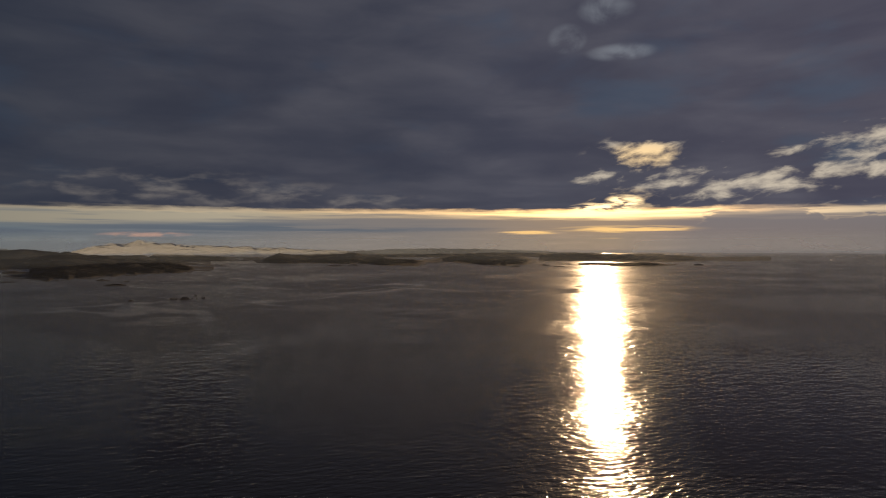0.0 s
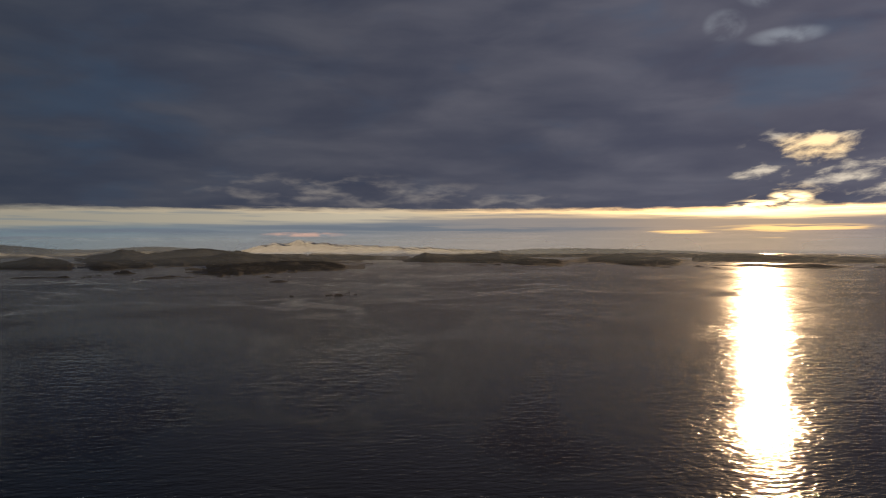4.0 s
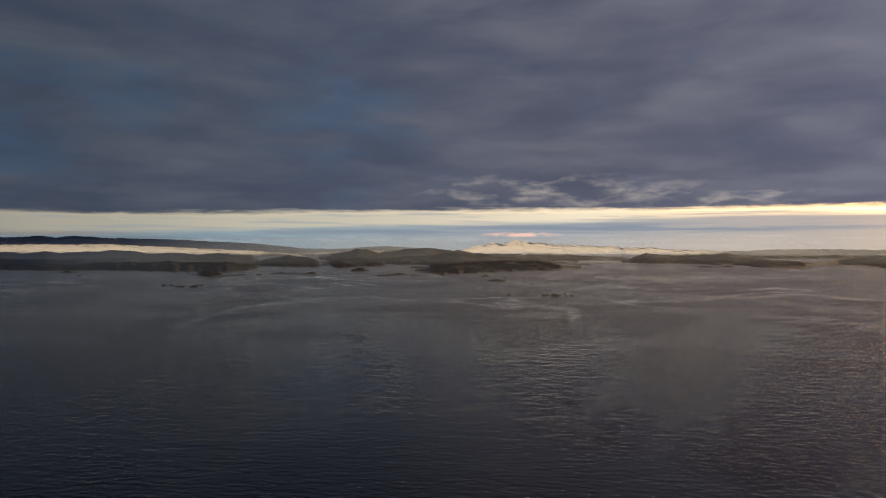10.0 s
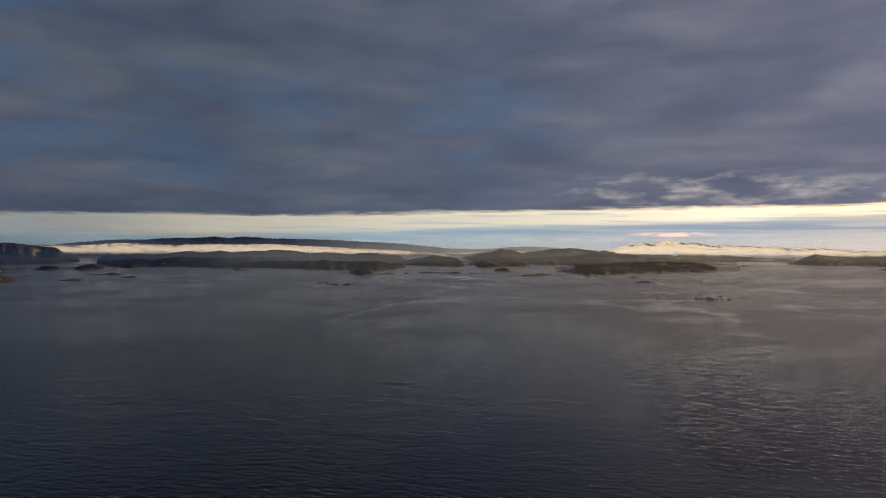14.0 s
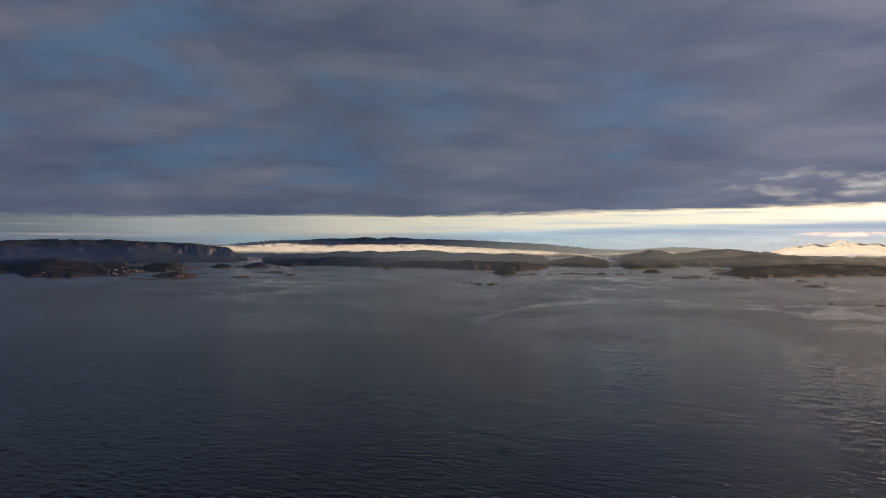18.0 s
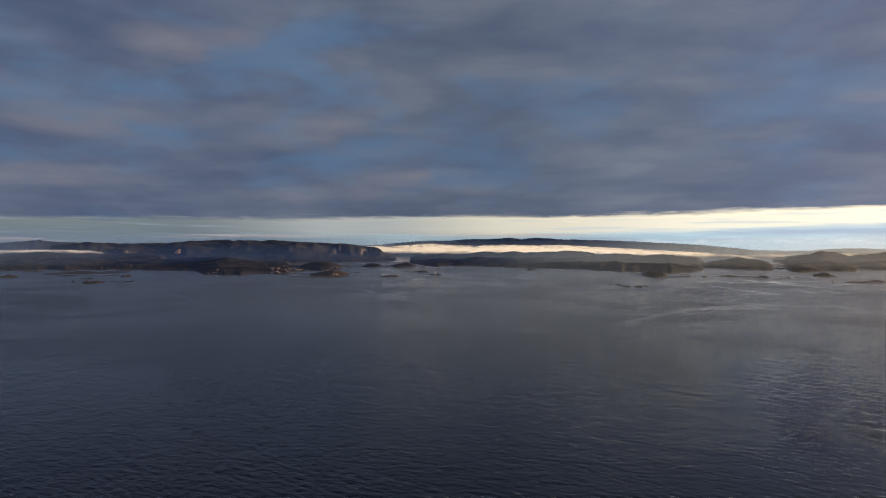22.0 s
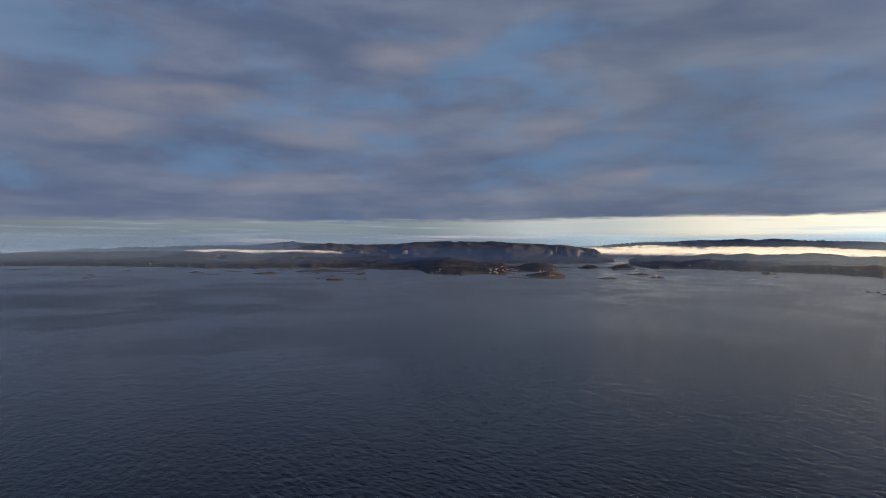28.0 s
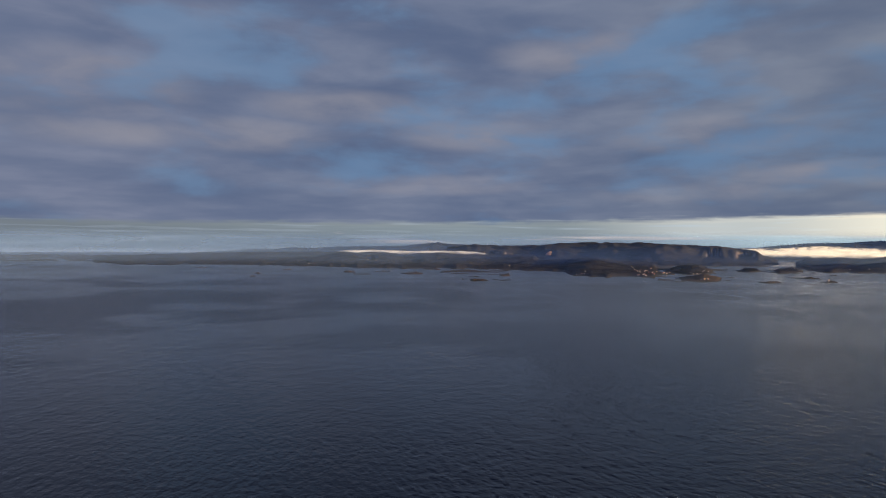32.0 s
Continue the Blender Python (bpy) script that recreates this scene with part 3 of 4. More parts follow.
land("low_point", "flat heath point with bare rock at the water", [(92.7, -2.41), (95.3, -2.47), (96.9, -2.49), (98.6, -2.34)],
     [(92.7, -2.1), (94.2, -1.95), (95.3, -1.90), (96.9, -1.95), (98.6, -2.2)], 260, 200, 33, mat=ROCK, ends=0.3, rough=0.4)
land("knoll_hills", "pair of small dark knolls before the fog", [(96.8, -1.22), (102.0, -1.22)],
     [(96.9, -0.9), (97.4, -0.5), (98.0, -0.43), (98.5, -0.56), (98.9, -0.62), (99.6, -0.55), (100.4, -0.72), (101.9, -0.95)], 160, 120, 36, mat=HAZED_HEATH, category="hill", ends=0.4, step=0.06)


land("low_island", "low dark island with pines off the coast", [(47.2, -2.48), (48.4, -2.60), (50.0, -2.60), (51.0, -2.42)],
     [(47.2, -2.45), (48.0, -2.34), (49.0, -2.24), (49.7, -2.05), (50.2, -1.93), (50.6, -2.08), (51.0, -2.32)], 110, 80, 34, ends=0.2)


# ---------------------------------------------------------------- haze and fog
def mist_material(name, density, base, full, fade, gone, grain, lacy, off_sun=None, share=0.5, colour=(0.88, 0.9, 0.93), toward=0.0):
    """Thin water haze: scatters a share of the light and lets the rest through; it thins out upwards and near the water."""
    m, s = material(name)
    at = s.node("ShaderNodeNewGeometry").outputs["Position"]
    z = s.split(at)[2]
    n = s.noise(s.vec("MULTIPLY", at, (1.0, 1.0, 3.0)), grain, 5.0, 0.55, 0.4)
    zz = s.math("ADD", z, s.math("MULTIPLY", s.math("SUBTRACT", n, 0.5), lacy))
    thick = s.math("MULTIPLY", s.ramp(zz, base, full), s.ramp(zz, gone, fade))
    thick = s.math("MULTIPLY", s.math("MULTIPLY", thick, s.ramp(n, 0.25, 0.6, 0.55, 1.0)), density)
    if toward:                                                # thick cloud: opaque but for its frayed rim
        rim = s.node("ShaderNodeAttribute")
        rim.attribute_name = "crest"
        thick = s.math("MULTIPLY", thick, s.ramp(s.math("ADD", rim.outputs["Fac"], s.math("MULTIPLY", s.math("SUBTRACT", n, 0.5), 0.7)), 1.02, 0.70))
        thick = s.math("MULTIPLY", thick, 1.3, clamp=True)
    d = s.node("ShaderNodeBsdfDiffuse", Color=(*colour, 1))
    t = s.node("ShaderNodeBsdfTranslucent", Color=(*colour, 1))
    scatter = s.tree.nodes.new("ShaderNodeMixShader")
    scatter.inputs[0].default_value = share
    if off_sun is not None:                                      # sun's effect on the haze put in by bearing: density and scatter change away from it
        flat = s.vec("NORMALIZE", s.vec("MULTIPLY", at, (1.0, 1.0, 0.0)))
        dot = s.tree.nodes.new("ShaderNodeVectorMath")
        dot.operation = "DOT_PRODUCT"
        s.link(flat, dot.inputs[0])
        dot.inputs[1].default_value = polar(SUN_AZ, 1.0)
        thick = s.math("MULTIPLY", thick, s.ramp(dot.outputs["Value"], -0.1, 0.95, off_sun, 1.0))
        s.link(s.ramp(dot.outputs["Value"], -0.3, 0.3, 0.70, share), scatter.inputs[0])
        for lobe in (d, t):                                   # sky-lit blue away from the sun, paler towards it, put into the haze colour
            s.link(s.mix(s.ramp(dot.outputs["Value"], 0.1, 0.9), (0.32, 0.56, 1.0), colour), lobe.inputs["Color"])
    if toward:                                                # droplets scatter sunlight to every side
        aim = polar(SUN_AZ, 1.0, math.tan(radians(SUN_EL))) * toward
        face = s.node("ShaderNodeNewGeometry").outputs["Normal"]
        s.link(s.vec("NORMALIZE", s.vec("ADD", face, aim)), d.inputs["Normal"])
        s.link(s.vec("NORMALIZE", s.vec("SUBTRACT", face, aim)), t.inputs["Normal"])
    s.link(d.outputs[0], scatter.inputs[1])
    s.link(t.outputs[0], scatter.inputs[2])
    veil = s.tree.nodes.new("ShaderNodeMixShader")
    s.link(thick, veil.inputs[0])
    s.link(s.node("ShaderNodeBsdfTransparent").outputs[0], veil.inputs[1])
    s.link(scatter.outputs[0], veil.inputs[2])
    finish(s, veil.outputs[0])
    return m


def haze_ring(r, height, mat, seed):
    a = np.linspace(0, 2 * np.pi, 361)
    h = np.linspace(0, 1, 9) ** 1.5 * height
    H, A = np.meshgrid(h, a, indexing="ij")
    R = r * (1 + 0.03 * np.sin(A * 5 + seed) + 0.02 * np.sin(A * 11 + 2 * seed)) + 0.25 * H
    ob = new("sea_haze", grid_mesh("sea_haze", np.stack([R * np.cos(A), R * np.sin(A), H], -1)))
    ob.data.materials.append(mat)
    tagged(ob, "thin evening haze hanging over the sea", "haze", kind="stuff")


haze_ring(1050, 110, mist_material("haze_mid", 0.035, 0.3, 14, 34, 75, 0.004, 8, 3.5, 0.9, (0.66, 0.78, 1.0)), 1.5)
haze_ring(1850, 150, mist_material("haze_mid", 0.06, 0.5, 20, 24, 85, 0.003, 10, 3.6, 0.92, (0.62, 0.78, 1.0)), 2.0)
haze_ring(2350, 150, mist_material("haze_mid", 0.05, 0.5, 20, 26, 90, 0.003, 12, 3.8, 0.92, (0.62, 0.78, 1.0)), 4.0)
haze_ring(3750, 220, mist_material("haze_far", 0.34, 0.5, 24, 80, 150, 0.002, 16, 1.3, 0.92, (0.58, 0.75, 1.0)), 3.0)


def sea_veil():
    """A haze sheet added over the water to brighten it with distance and towards the sun."""
    m, s = material("brightening_haze")
    at = s.node("ShaderNodeNewGeometry").outputs["Position"]
    span = s.tree.nodes.new("ShaderNodeVectorMath")
    span.operation = "LENGTH"
    s.link(at, span.inputs[0])
    flat = s.vec("NORMALIZE", s.vec("MULTIPLY", at, (1.0, 1.0, 0.0)))
    dot = s.tree.nodes.new("ShaderNodeVectorMath")
    dot.operation = "DOT_PRODUCT"
    s.link(flat, dot.inputs[0])
    dot.inputs[1].default_value = polar(SUN_AZ, 1.0)
    drift = s.noise(s.vec("MULTIPLY", at, (0.0022, 0.0022, 0.0)), 1.0, 3.0, 0.5, 0.6)
    facing, gone = dot.outputs["Value"], span.outputs["Value"]
    # density ramped by distance and by bearing from the sun to brighten the sea
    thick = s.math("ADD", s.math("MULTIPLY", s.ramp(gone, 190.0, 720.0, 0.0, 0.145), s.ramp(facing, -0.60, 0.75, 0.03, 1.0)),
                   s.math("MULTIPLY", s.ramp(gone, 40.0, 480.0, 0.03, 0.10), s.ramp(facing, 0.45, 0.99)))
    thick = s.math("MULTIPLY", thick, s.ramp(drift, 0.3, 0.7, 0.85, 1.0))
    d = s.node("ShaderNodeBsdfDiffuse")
    # sunward tint put into the colour
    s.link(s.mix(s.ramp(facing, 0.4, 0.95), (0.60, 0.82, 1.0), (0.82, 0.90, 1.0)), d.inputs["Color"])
    # shading normal turned to the sun, so the sheet takes full sunlight
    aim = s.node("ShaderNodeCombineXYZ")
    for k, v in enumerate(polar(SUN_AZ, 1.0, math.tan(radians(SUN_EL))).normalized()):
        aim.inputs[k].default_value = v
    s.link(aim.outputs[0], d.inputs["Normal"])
    veil = s.tree.nodes.new("ShaderNodeMixShader")
    s.link(thick, veil.inputs[0])
    s.link(s.node("ShaderNodeBsdfTransparent").outputs[0], veil.inputs[1])
    s.link(d.outputs[0], veil.inputs[2])
    finish(s, veil.outputs[0])
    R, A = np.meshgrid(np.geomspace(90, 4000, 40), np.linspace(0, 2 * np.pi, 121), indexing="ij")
    ob = new("brightening_haze", grid_mesh("brightening_haze", np.stack([R * np.cos(A), R * np.sin(A), 1.2 + 0 * R], -1)))
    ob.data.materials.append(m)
    tagged(ob, "added haze sheet brightening the water with distance and towards the sun", "haze", kind="stuff")


sea_veil()


def fog_bank(tops, foot, near, far, seed, label, lump=1.0, density=1.0, share=0.72):
    """A roll of low cloud. tops: (bearing, degrees over the eye) along its billowing crest; foot: the height where it thins out."""
    ta, te = np.array(tops).T
    az = np.arange(ta[0], ta[-1], 0.045)
    v = np.linspace(0, 1, 44)
    V, A = np.meshgrid(v, az, indexing="ij")
    swing = 0.43 * np.pi * V
    r = np.interp(az, (ta[0], ta[-1]), (near, far))
    crest = EYE + r * np.tan(np.radians(np.interp(az, ta, te)))
    along_ = np.radians(A) * r
    puff = 1 - 1.5 * np.abs(fbm(along_ / 75, V * 2.2 + 0.5, seed, 3, 0.5))
    small = 1 - 1.5 * np.abs(fbm(along_ / 24, V * 7.0 + 3.5, seed + 5, 3, 0.55))
    long_ = fbm(along_ / 260, V * 0.6 + 1.5, seed + 9, 3, 0.5)
    ends = ease((A - ta[0]) / 3.5) * ease((ta[-1] - A) / 3.5)
    rise = np.sin(np.clip(swing, 0, np.pi / 2)) ** 0.8
    tall = np.maximum(crest - foot, 4.0)
    Z = foot - 12 + (tall + 12) * rise * (0.25 + 0.75 * ends)
    Z = Z + lump * np.clip(rise, 0, 1) * np.minimum(tall / 30, 1.3) * (3.6 * (puff - 0.45) + 1.5 * (small - 0.45) + 3.0 * long_)
    R = r - 55 * np.cos(swing) - lump * (2 * (puff - 0.45) + 0.5 * (small - 0.45)) + 4 * long_
    X, Y = -R * np.sin(np.radians(A)), R * np.cos(np.radians(A))
    ob = new("fog_bank", grid_mesh("fog_bank", np.stack([X, Y, Z], -1)))
    ob.data.attributes.new("crest", "FLOAT", "POINT").data.foreach_set("value", V.ravel())
    ob.data.materials.append(mist_material("fog", density, foot - 10, foot + 16, 900, 1000, 0.012, 16.0, share=share, colour=(0.76, 0.88, 1.0), toward=0.9))
    tagged(ob, label, "fog", kind="stuff")


fog_bank([(40.0, -0.95), (41.5, -0.72), (43.3, -0.55), (46, -0.40), (49.9, -0.22), (53.9, -0.02), (56, 0.10), (59, 0.19), (63, 0.13), (65.6, 0.12), (68.7, 0.20), (71, 0.10), (74.4, -0.02), (77.5, -0.15), (80, -0.3)], 24, 2650, 3750, 61, "long bank of peach-lit fog rolled along the hills", 0.6)
fog_bank([(5, -0.75), (9.4, -0.32), (14.3, -0.18), (18, -0.05), (20.4, 0.08), (22.8, 0.22), (24.5, 0.42), (25.7, 0.20), (27.4, 0.02), (29.3, -0.35), (31.5, -0.75)], 24, 2950, 3080, 62, "heaped bank of cream-coloured fog behind the island", 1.7)
fog_bank([(92.5, -0.72), (95.2, -0.45), (97.0, -0.38), (99.2, -0.36), (100.8, -0.42), (104.5, -0.36), (107, -0.42), (110, -0.6)], 26, 2850, 3050, 64, "thin strip of pale fog below the far ridge", 0.8, 0.95, 0.3)
fog_bank([(27, -0.75), (31, -0.42), (36, -0.36), (40, -0.42), (46, -0.6)], 20, 3120, 3200, 65, "thin strip of pale fog between hazy hills", 0.5, 0.55)


# ---------------------------------------------------------------- skerries
def skerry(az, r, long, high, seed, label, mat=None, slant=0.0):
    """A low wave-worn rock: a lumpy, flat-footed hump with a ragged edge."""
    n, rings = 40, 9
    a = np.linspace(0, 2 * np.pi, n + 1)
    v = np.linspace(0, 1, rings)
    V, A = np.meshgrid(v, a, indexing="ij")
    edge = 1 + 0.6 * fbm(np.cos(A) * 1.6 + seed * 3.1, np.sin(A) * 1.6 + seed, seed % 50, 4, 0.6)
    wide = long * (0.35 + 0.25 * ((seed * 37) % 10) / 10) * 1.6
    X, Y = 0.56 * long * V * edge * np.cos(A), 0.5 * wide * V * edge * np.sin(A)
    lumps = fbm(X / (long * 0.22) + seed, Y / (long * 0.22), (seed * 7) % 90, 5, 0.55)
    Z = 0.62 * high * (1 - V**2.2) * np.clip(0.62 + 0.95 * lumps, -0.25, 1.9) * (1 + slant * X / long) - 0.9 * V**6
    ob = new("skerry", grid_mesh("skerry", np.stack([X, Y, Z], -1)))
    ob.matrix_world = Matrix.Translation(polar(az, r)) @ Matrix.Rotation(radians(az + 12 * math.sin(seed * 1.7)), 4, "Z")
    ob.data.materials.append(mat or ROCK)
    tagged(ob, label, "rock islet", group="skerries off the coast")
    return ob


NEAR_SUN = [(26.2, 1097, 32, 3.3), (27.1, 1262, 17, 2.9), (25.4, 1220, 11, 1.9), (22.0, 786, 9, 2.5), (21.2, 782, 11, 3.1), (20.7, 787, 2.4, 1.6), (20.3, 784, 3, 1.2),
            (19.8, 791, 5, 1.6), (20.4, 830, 5, 1.3), (21.9, 839, 3, 1.0), (25.1, 781, 7, 1.5), (-21.0, 2042, 29, 4.9), (-9.9, 1818, 27, 3.0), (-10.4, 2063, 52, 4.3),
            (-8.7, 1943, 23, 3.3), (-6.2, 1836, 22, 4.6), (9.3, 1950, 49, 4.1), (7.8, 1993, 42, 5.0), (30.1, 1303, 8, 1.9), (33.1, 1298, 23, 1.8)]
MID_SOUND = [(38.0, 1536, 44, 9.1), (35.3, 1298, 44, 3.8), (34.6, 1348, 39, 5.1), (33.3, 1308, 11, 2.2), (25.0, 1469, 22, 3.1), (46.3, 1394, 16, 2.8), (44.3, 1423, 42, 4.1),
             (42.9, 1430, 24, 2.4), (42.0, 1397, 26, 4.7), (40.5, 1405, 19, 3.5), (39.7, 1477, 10, 2.5), (37.3, 1278, 6, 1.6), (53.5, 1051, 7, 2.1), (52.9, 1055, 6, 1.7),
             (52.3, 1007, 13, 2.4), (51.3, 1000, 11, 3.2), (50.7, 1025, 7, 1.6), (60.1, 1633, 29, 6.0), (59.4, 1455, 15, 2.2), (18.6, 2138, 35, 3.5)]
OFF_VILLAGE = [(106.4, 1461, 29, 4.2), (105.9, 1356, 8, 2.0), (105.3, 1350, 20, 2.0), (104.9, 1357, 14, 2.0), (104.1, 1502, 11, 1.6), (103.5, 1510, 20, 2.8), (103.0, 1518, 7, 2.2),
               (100.9, 1388, 55, 6.3), (99.2, 1641, 35, 3.8), (95.3, 1136, 29, 5.4), (96.7, 1172, 7, 1.8), (93.9, 1165, 11, 2.3), (93.3, 1143, 11, 1.8), (92.8, 1159, 13, 1.9), (95.7, 1277, 20, 2.0), (93.1, 1332, 23, 3.2)]
OUTER = [(72.3, 1260, 37, 3.7), (69.5, 1475, 37, 3.7), (70.6, 1486, 25, 2.5), (68.3, 1337, 27, 2.8), (69.3, 1806, 12, 3.1), (68.0, 1683, 17, 2.1),
         (113.9, 1402, 21, 2.9), (114.3, 1277, 13, 2.1), (111.5, 1606, 19, 2.7), (109.6, 1293, 6, 1.6), (118.4, 1739, 55, 4.2)]
for k, (az_, r_, long_, high_) in enumerate(NEAR_SUN + MID_SOUND + OFF_VILLAGE + OUTER):
    words = "long flat" if long_ > 9 * high_ else "humped" if high_ > 4.5 else "small" if long_ < 12 else "low"
    skerry(az_, r_, long_, high_, k + 1, words + " bare rock islet washed by the sea")


# ---------------------------------------------------------------- buildings
def paint(name, colour, rough=0.7, grain=6.0, dirt=0.25):
    m, s = material(name)
    at = s.node("ShaderNodeTexCoord").outputs["Object"]
    n = s.noise(at, grain, 4.0, 0.6)
    big = s.noise(at, grain * 0.12, 3.0, 0.5)
    col = s.mix(s.math("MULTIPLY", s.ramp(n, 0.4, 0.75), dirt), colour, tuple(0.6 * c for c in colour))
    col = s.mix(s.math("MULTIPLY", s.ramp(big, 0.45, 0.7), dirt), col, tuple(0.75 * c for c in colour))
    b = s.node("ShaderNodeBsdfPrincipled", Roughness=rough)
    s.link(col, b.inputs["Base Color"])
    finish(s, b.outputs[0])
    return m


WHITE, OCHRE = paint("white_boards", (0.68, 0.58, 0.44)), paint("ochre_boards", (0.50, 0.33, 0.14))
RED, GREY = paint("red_boards", (0.28, 0.06, 0.04)), paint("grey_boards", (0.33, 0.32, 0.30))
SLATE, TILE = paint("slate", (0.07, 0.075, 0.08), 0.5), paint("clay_tile", (0.26, 0.11, 0.07), 0.8)
PANE, METAL = paint("window_pane", (0.03, 0.035, 0.04), 0.08, dirt=0.0), paint("painted_metal", (0.55, 0.55, 0.53), 0.4)
BRICK, DARK = paint("chimney_brick", (0.25, 0.13, 0.09), 0.9), paint("dark_paint", (0.05, 0.06, 0.08), 0.4)


def box(bm, x0, x1, y0, y1, z0, z1):
    v = [bm.verts.new(p) for p in ((x0, y0, z0), (x1, y0, z0), (x1, y1, z0), (x0, y1, z0), (x0, y0, z1), (x1, y0, z1), (x1, y1, z1), (x0, y1, z1))]
    for f in ((3, 2, 1, 0), (4, 5, 6, 7), (0, 1, 5, 4), (1, 2, 6, 5), (2, 3, 7, 6), (3, 0, 4, 7)):
        bm.faces.new([v[k] for k in f])


def part(name, bm, mat, parent, label=""):
    me = bpy.data.meshes.new(name)
    bm.to_mesh(me)
    bm.free()
    me.materials.append(mat)
    ob = new(name, me)
    ob.parent = parent
    if label:
        ob["label"] = label
    return ob


def make_house(name, label, long, wide, wall_h, roof_h, wall_mat, roof_mat, windows=3, category="house", group="houses along the coast"):
    """A gabled timber house on a low foundation."""
    root = tagged(new(name), label, category, group)
    bm = bmesh.new()
    box(bm, -long / 2 - 0.1, long / 2 + 0.1, -wide / 2 - 0.1, wide / 2 + 0.1, -3.0, 0.4)
    part("foundation", bm, GREY, root)
    bm = bmesh.new()
    x, y, h = long / 2, wide / 2, wall_h
    v = [bm.verts.new(p) for p in ((-x, -y, 0.4), (x, -y, 0.4), (x, y, 0.4), (-x, y, 0.4), (-x, -y, h), (x, -y, h), (x, y, h), (-x, y, h), (-x, 0, h + roof_h), (x, 0, h + roof_h))]
    for f in ((0, 1, 5, 4), (2, 3, 7, 6), (1, 2, 6, 9, 5), (3, 0, 4, 8, 7), (3, 2, 1, 0)):
        bm.faces.new([v[k] for k in f])
    part("wall", bm, wall_mat, root)
    lean = roof_h / y
    for side in (-1, 1):
        bm = bmesh.new()
        out = y + 0.5
        low = h - 0.5 * lean
        pts = [(-x - 0.4, side * out, low), (x + 0.4, side * out, low), (x + 0.4, 0, h + roof_h), (-x - 0.4, 0, h + roof_h)]
        a = [bm.verts.new(p) for p in pts]
        b = [bm.verts.new((p[0], p[1], p[2] + 0.28)) for p in pts]
        for f in ((a[0], a[1], a[2], a[3]), (b[3], b[2], b[1], b[0])):
            bm.faces.new(f)
        for k in range(4):
            bm.faces.new((a[k], b[k], b[(k + 1) % 4], a[(k + 1) % 4]))
        bmesh.ops.recalc_face_normals(bm, faces=bm.faces)
        part("roof", bm, roof_mat, root)
    bm = bmesh.new()
    box(bm, x * 0.3, x * 0.3 + 0.8, -0.4, 0.4, h + roof_h * 0.5, h + roof_h + 1.0)
    part("chimney", bm, BRICK, root)
    for k in range(windows):
        for side in (-1, 1):
            c = -x + long * (k + 0.5) / windows
            bm = bmesh.new()
            box(bm, c - 0.55, c + 0.55, side * (y + 0.02) - 0.05, side * (y + 0.02) + 0.05, h * 0.42, h * 0.42 + 1.2)
            part("window", bm, PANE, root)
    bm = bmesh.new()
    box(bm, x - 0.03, x + 0.07, -0.5, 0.5, 0.4, 2.45)
    part("door", bm, DARK, root)
    return root


def ground(k, az, s):
    """The place on land k at a bearing and a share of the way from shore to crest."""
    ob, azs, ss, X, Y, Z = LANDS[k]
    j, i = int(np.abs(azs - az).argmin()), int(np.abs(ss - s).argmin())
    return Vector((X[i, j], Y[i, j], Z[i, j]))


def land_index(label):
    return next(k for k, row in enumerate(LANDS) if row[0]["label"].startswith(label))


KINDS = [make_house("house", "white timber house with a dark slate roof", 11, 8, 4.6, 3.2, WHITE, SLATE, 4),
         make_house("house", "white timber house with a clay tile roof", 9, 7, 3.6, 2.8, WHITE, TILE, 3),
         make_house("house", "ochre timber house with a dark roof", 10, 7, 4.4, 3.0, OCHRE, SLATE, 3),
         make_house("barn", "red timber barn with a grey roof", 16, 9, 5.0, 3.6, RED, SLATE, 3, "barn", "barns along the coast"),
         make_house("boathouse", "grey timber boathouse near the water", 9, 6, 2.8, 2.2, GREY, SLATE, 2, "boathouse", "boathouses along the coast")]
used = set()


def settle(kind, place, turn):
    m = Matrix.Translation(place) @ Matrix.Rotation(radians(turn), 4, "Z") @ Matrix.Diagonal((0.28, 0.28, 0.28, 1))
    if kind in used:
        twin = copy_thing(KINDS[kind], m)
        twin.matrix_world = m
        return twin
    used.add(kind)
    KINDS[kind].matrix_world = m
    return KINDS[kind]


def village(label, count, a0, a1, s0, s1, kinds, seed):
    rnd = random.Random(seed)
    k = land_index(label)
    made = 0
    for _ in range(count * 6):
        p = ground(k, rnd.uniform(a0, a1), rnd.uniform(s0, s1))
        if p.z > 1.2 and made < count:
            settle(rnd.choice(kinds), p, rnd.uniform(0, 180))
            made += 1


village("dark heath coast", 26, 79.6, 82.2, 0.05, 0.34, (0, 0, 1, 1, 2, 3), 5)
village("dark heath coast", 12, 80.4, 83.0, 0.35, 0.8, (0, 1, 1, 2), 6)
village("dark heath coast", 5, 86.0, 87.2, 0.06, 0.25, (0, 1, 4), 7)
village("rounded heath knoll", 7, 76.2, 78.2, 0.05, 0.3, (0, 1, 2, 4), 8)
village("low rocky island", 3, 76.6, 77.4, 0.25, 0.7, (2, 4, 1), 9)
village("dark coastal lowland", 7, 92.5, 98.0, 0.15, 0.6, (0, 1, 2, 3, 4), 10)
village("dark coastal lowland", 6, 99.0, 112.0, 0.1, 0.7, (0, 2, 3, 4), 11)
village("flat heath point", 2, 93.5, 97.0, 0.3, 0.9, (1, 4, 4), 12)
village("dark rugged coast", 3, 65.0, 68.0, 0.08, 0.25, (0, 1), 13)


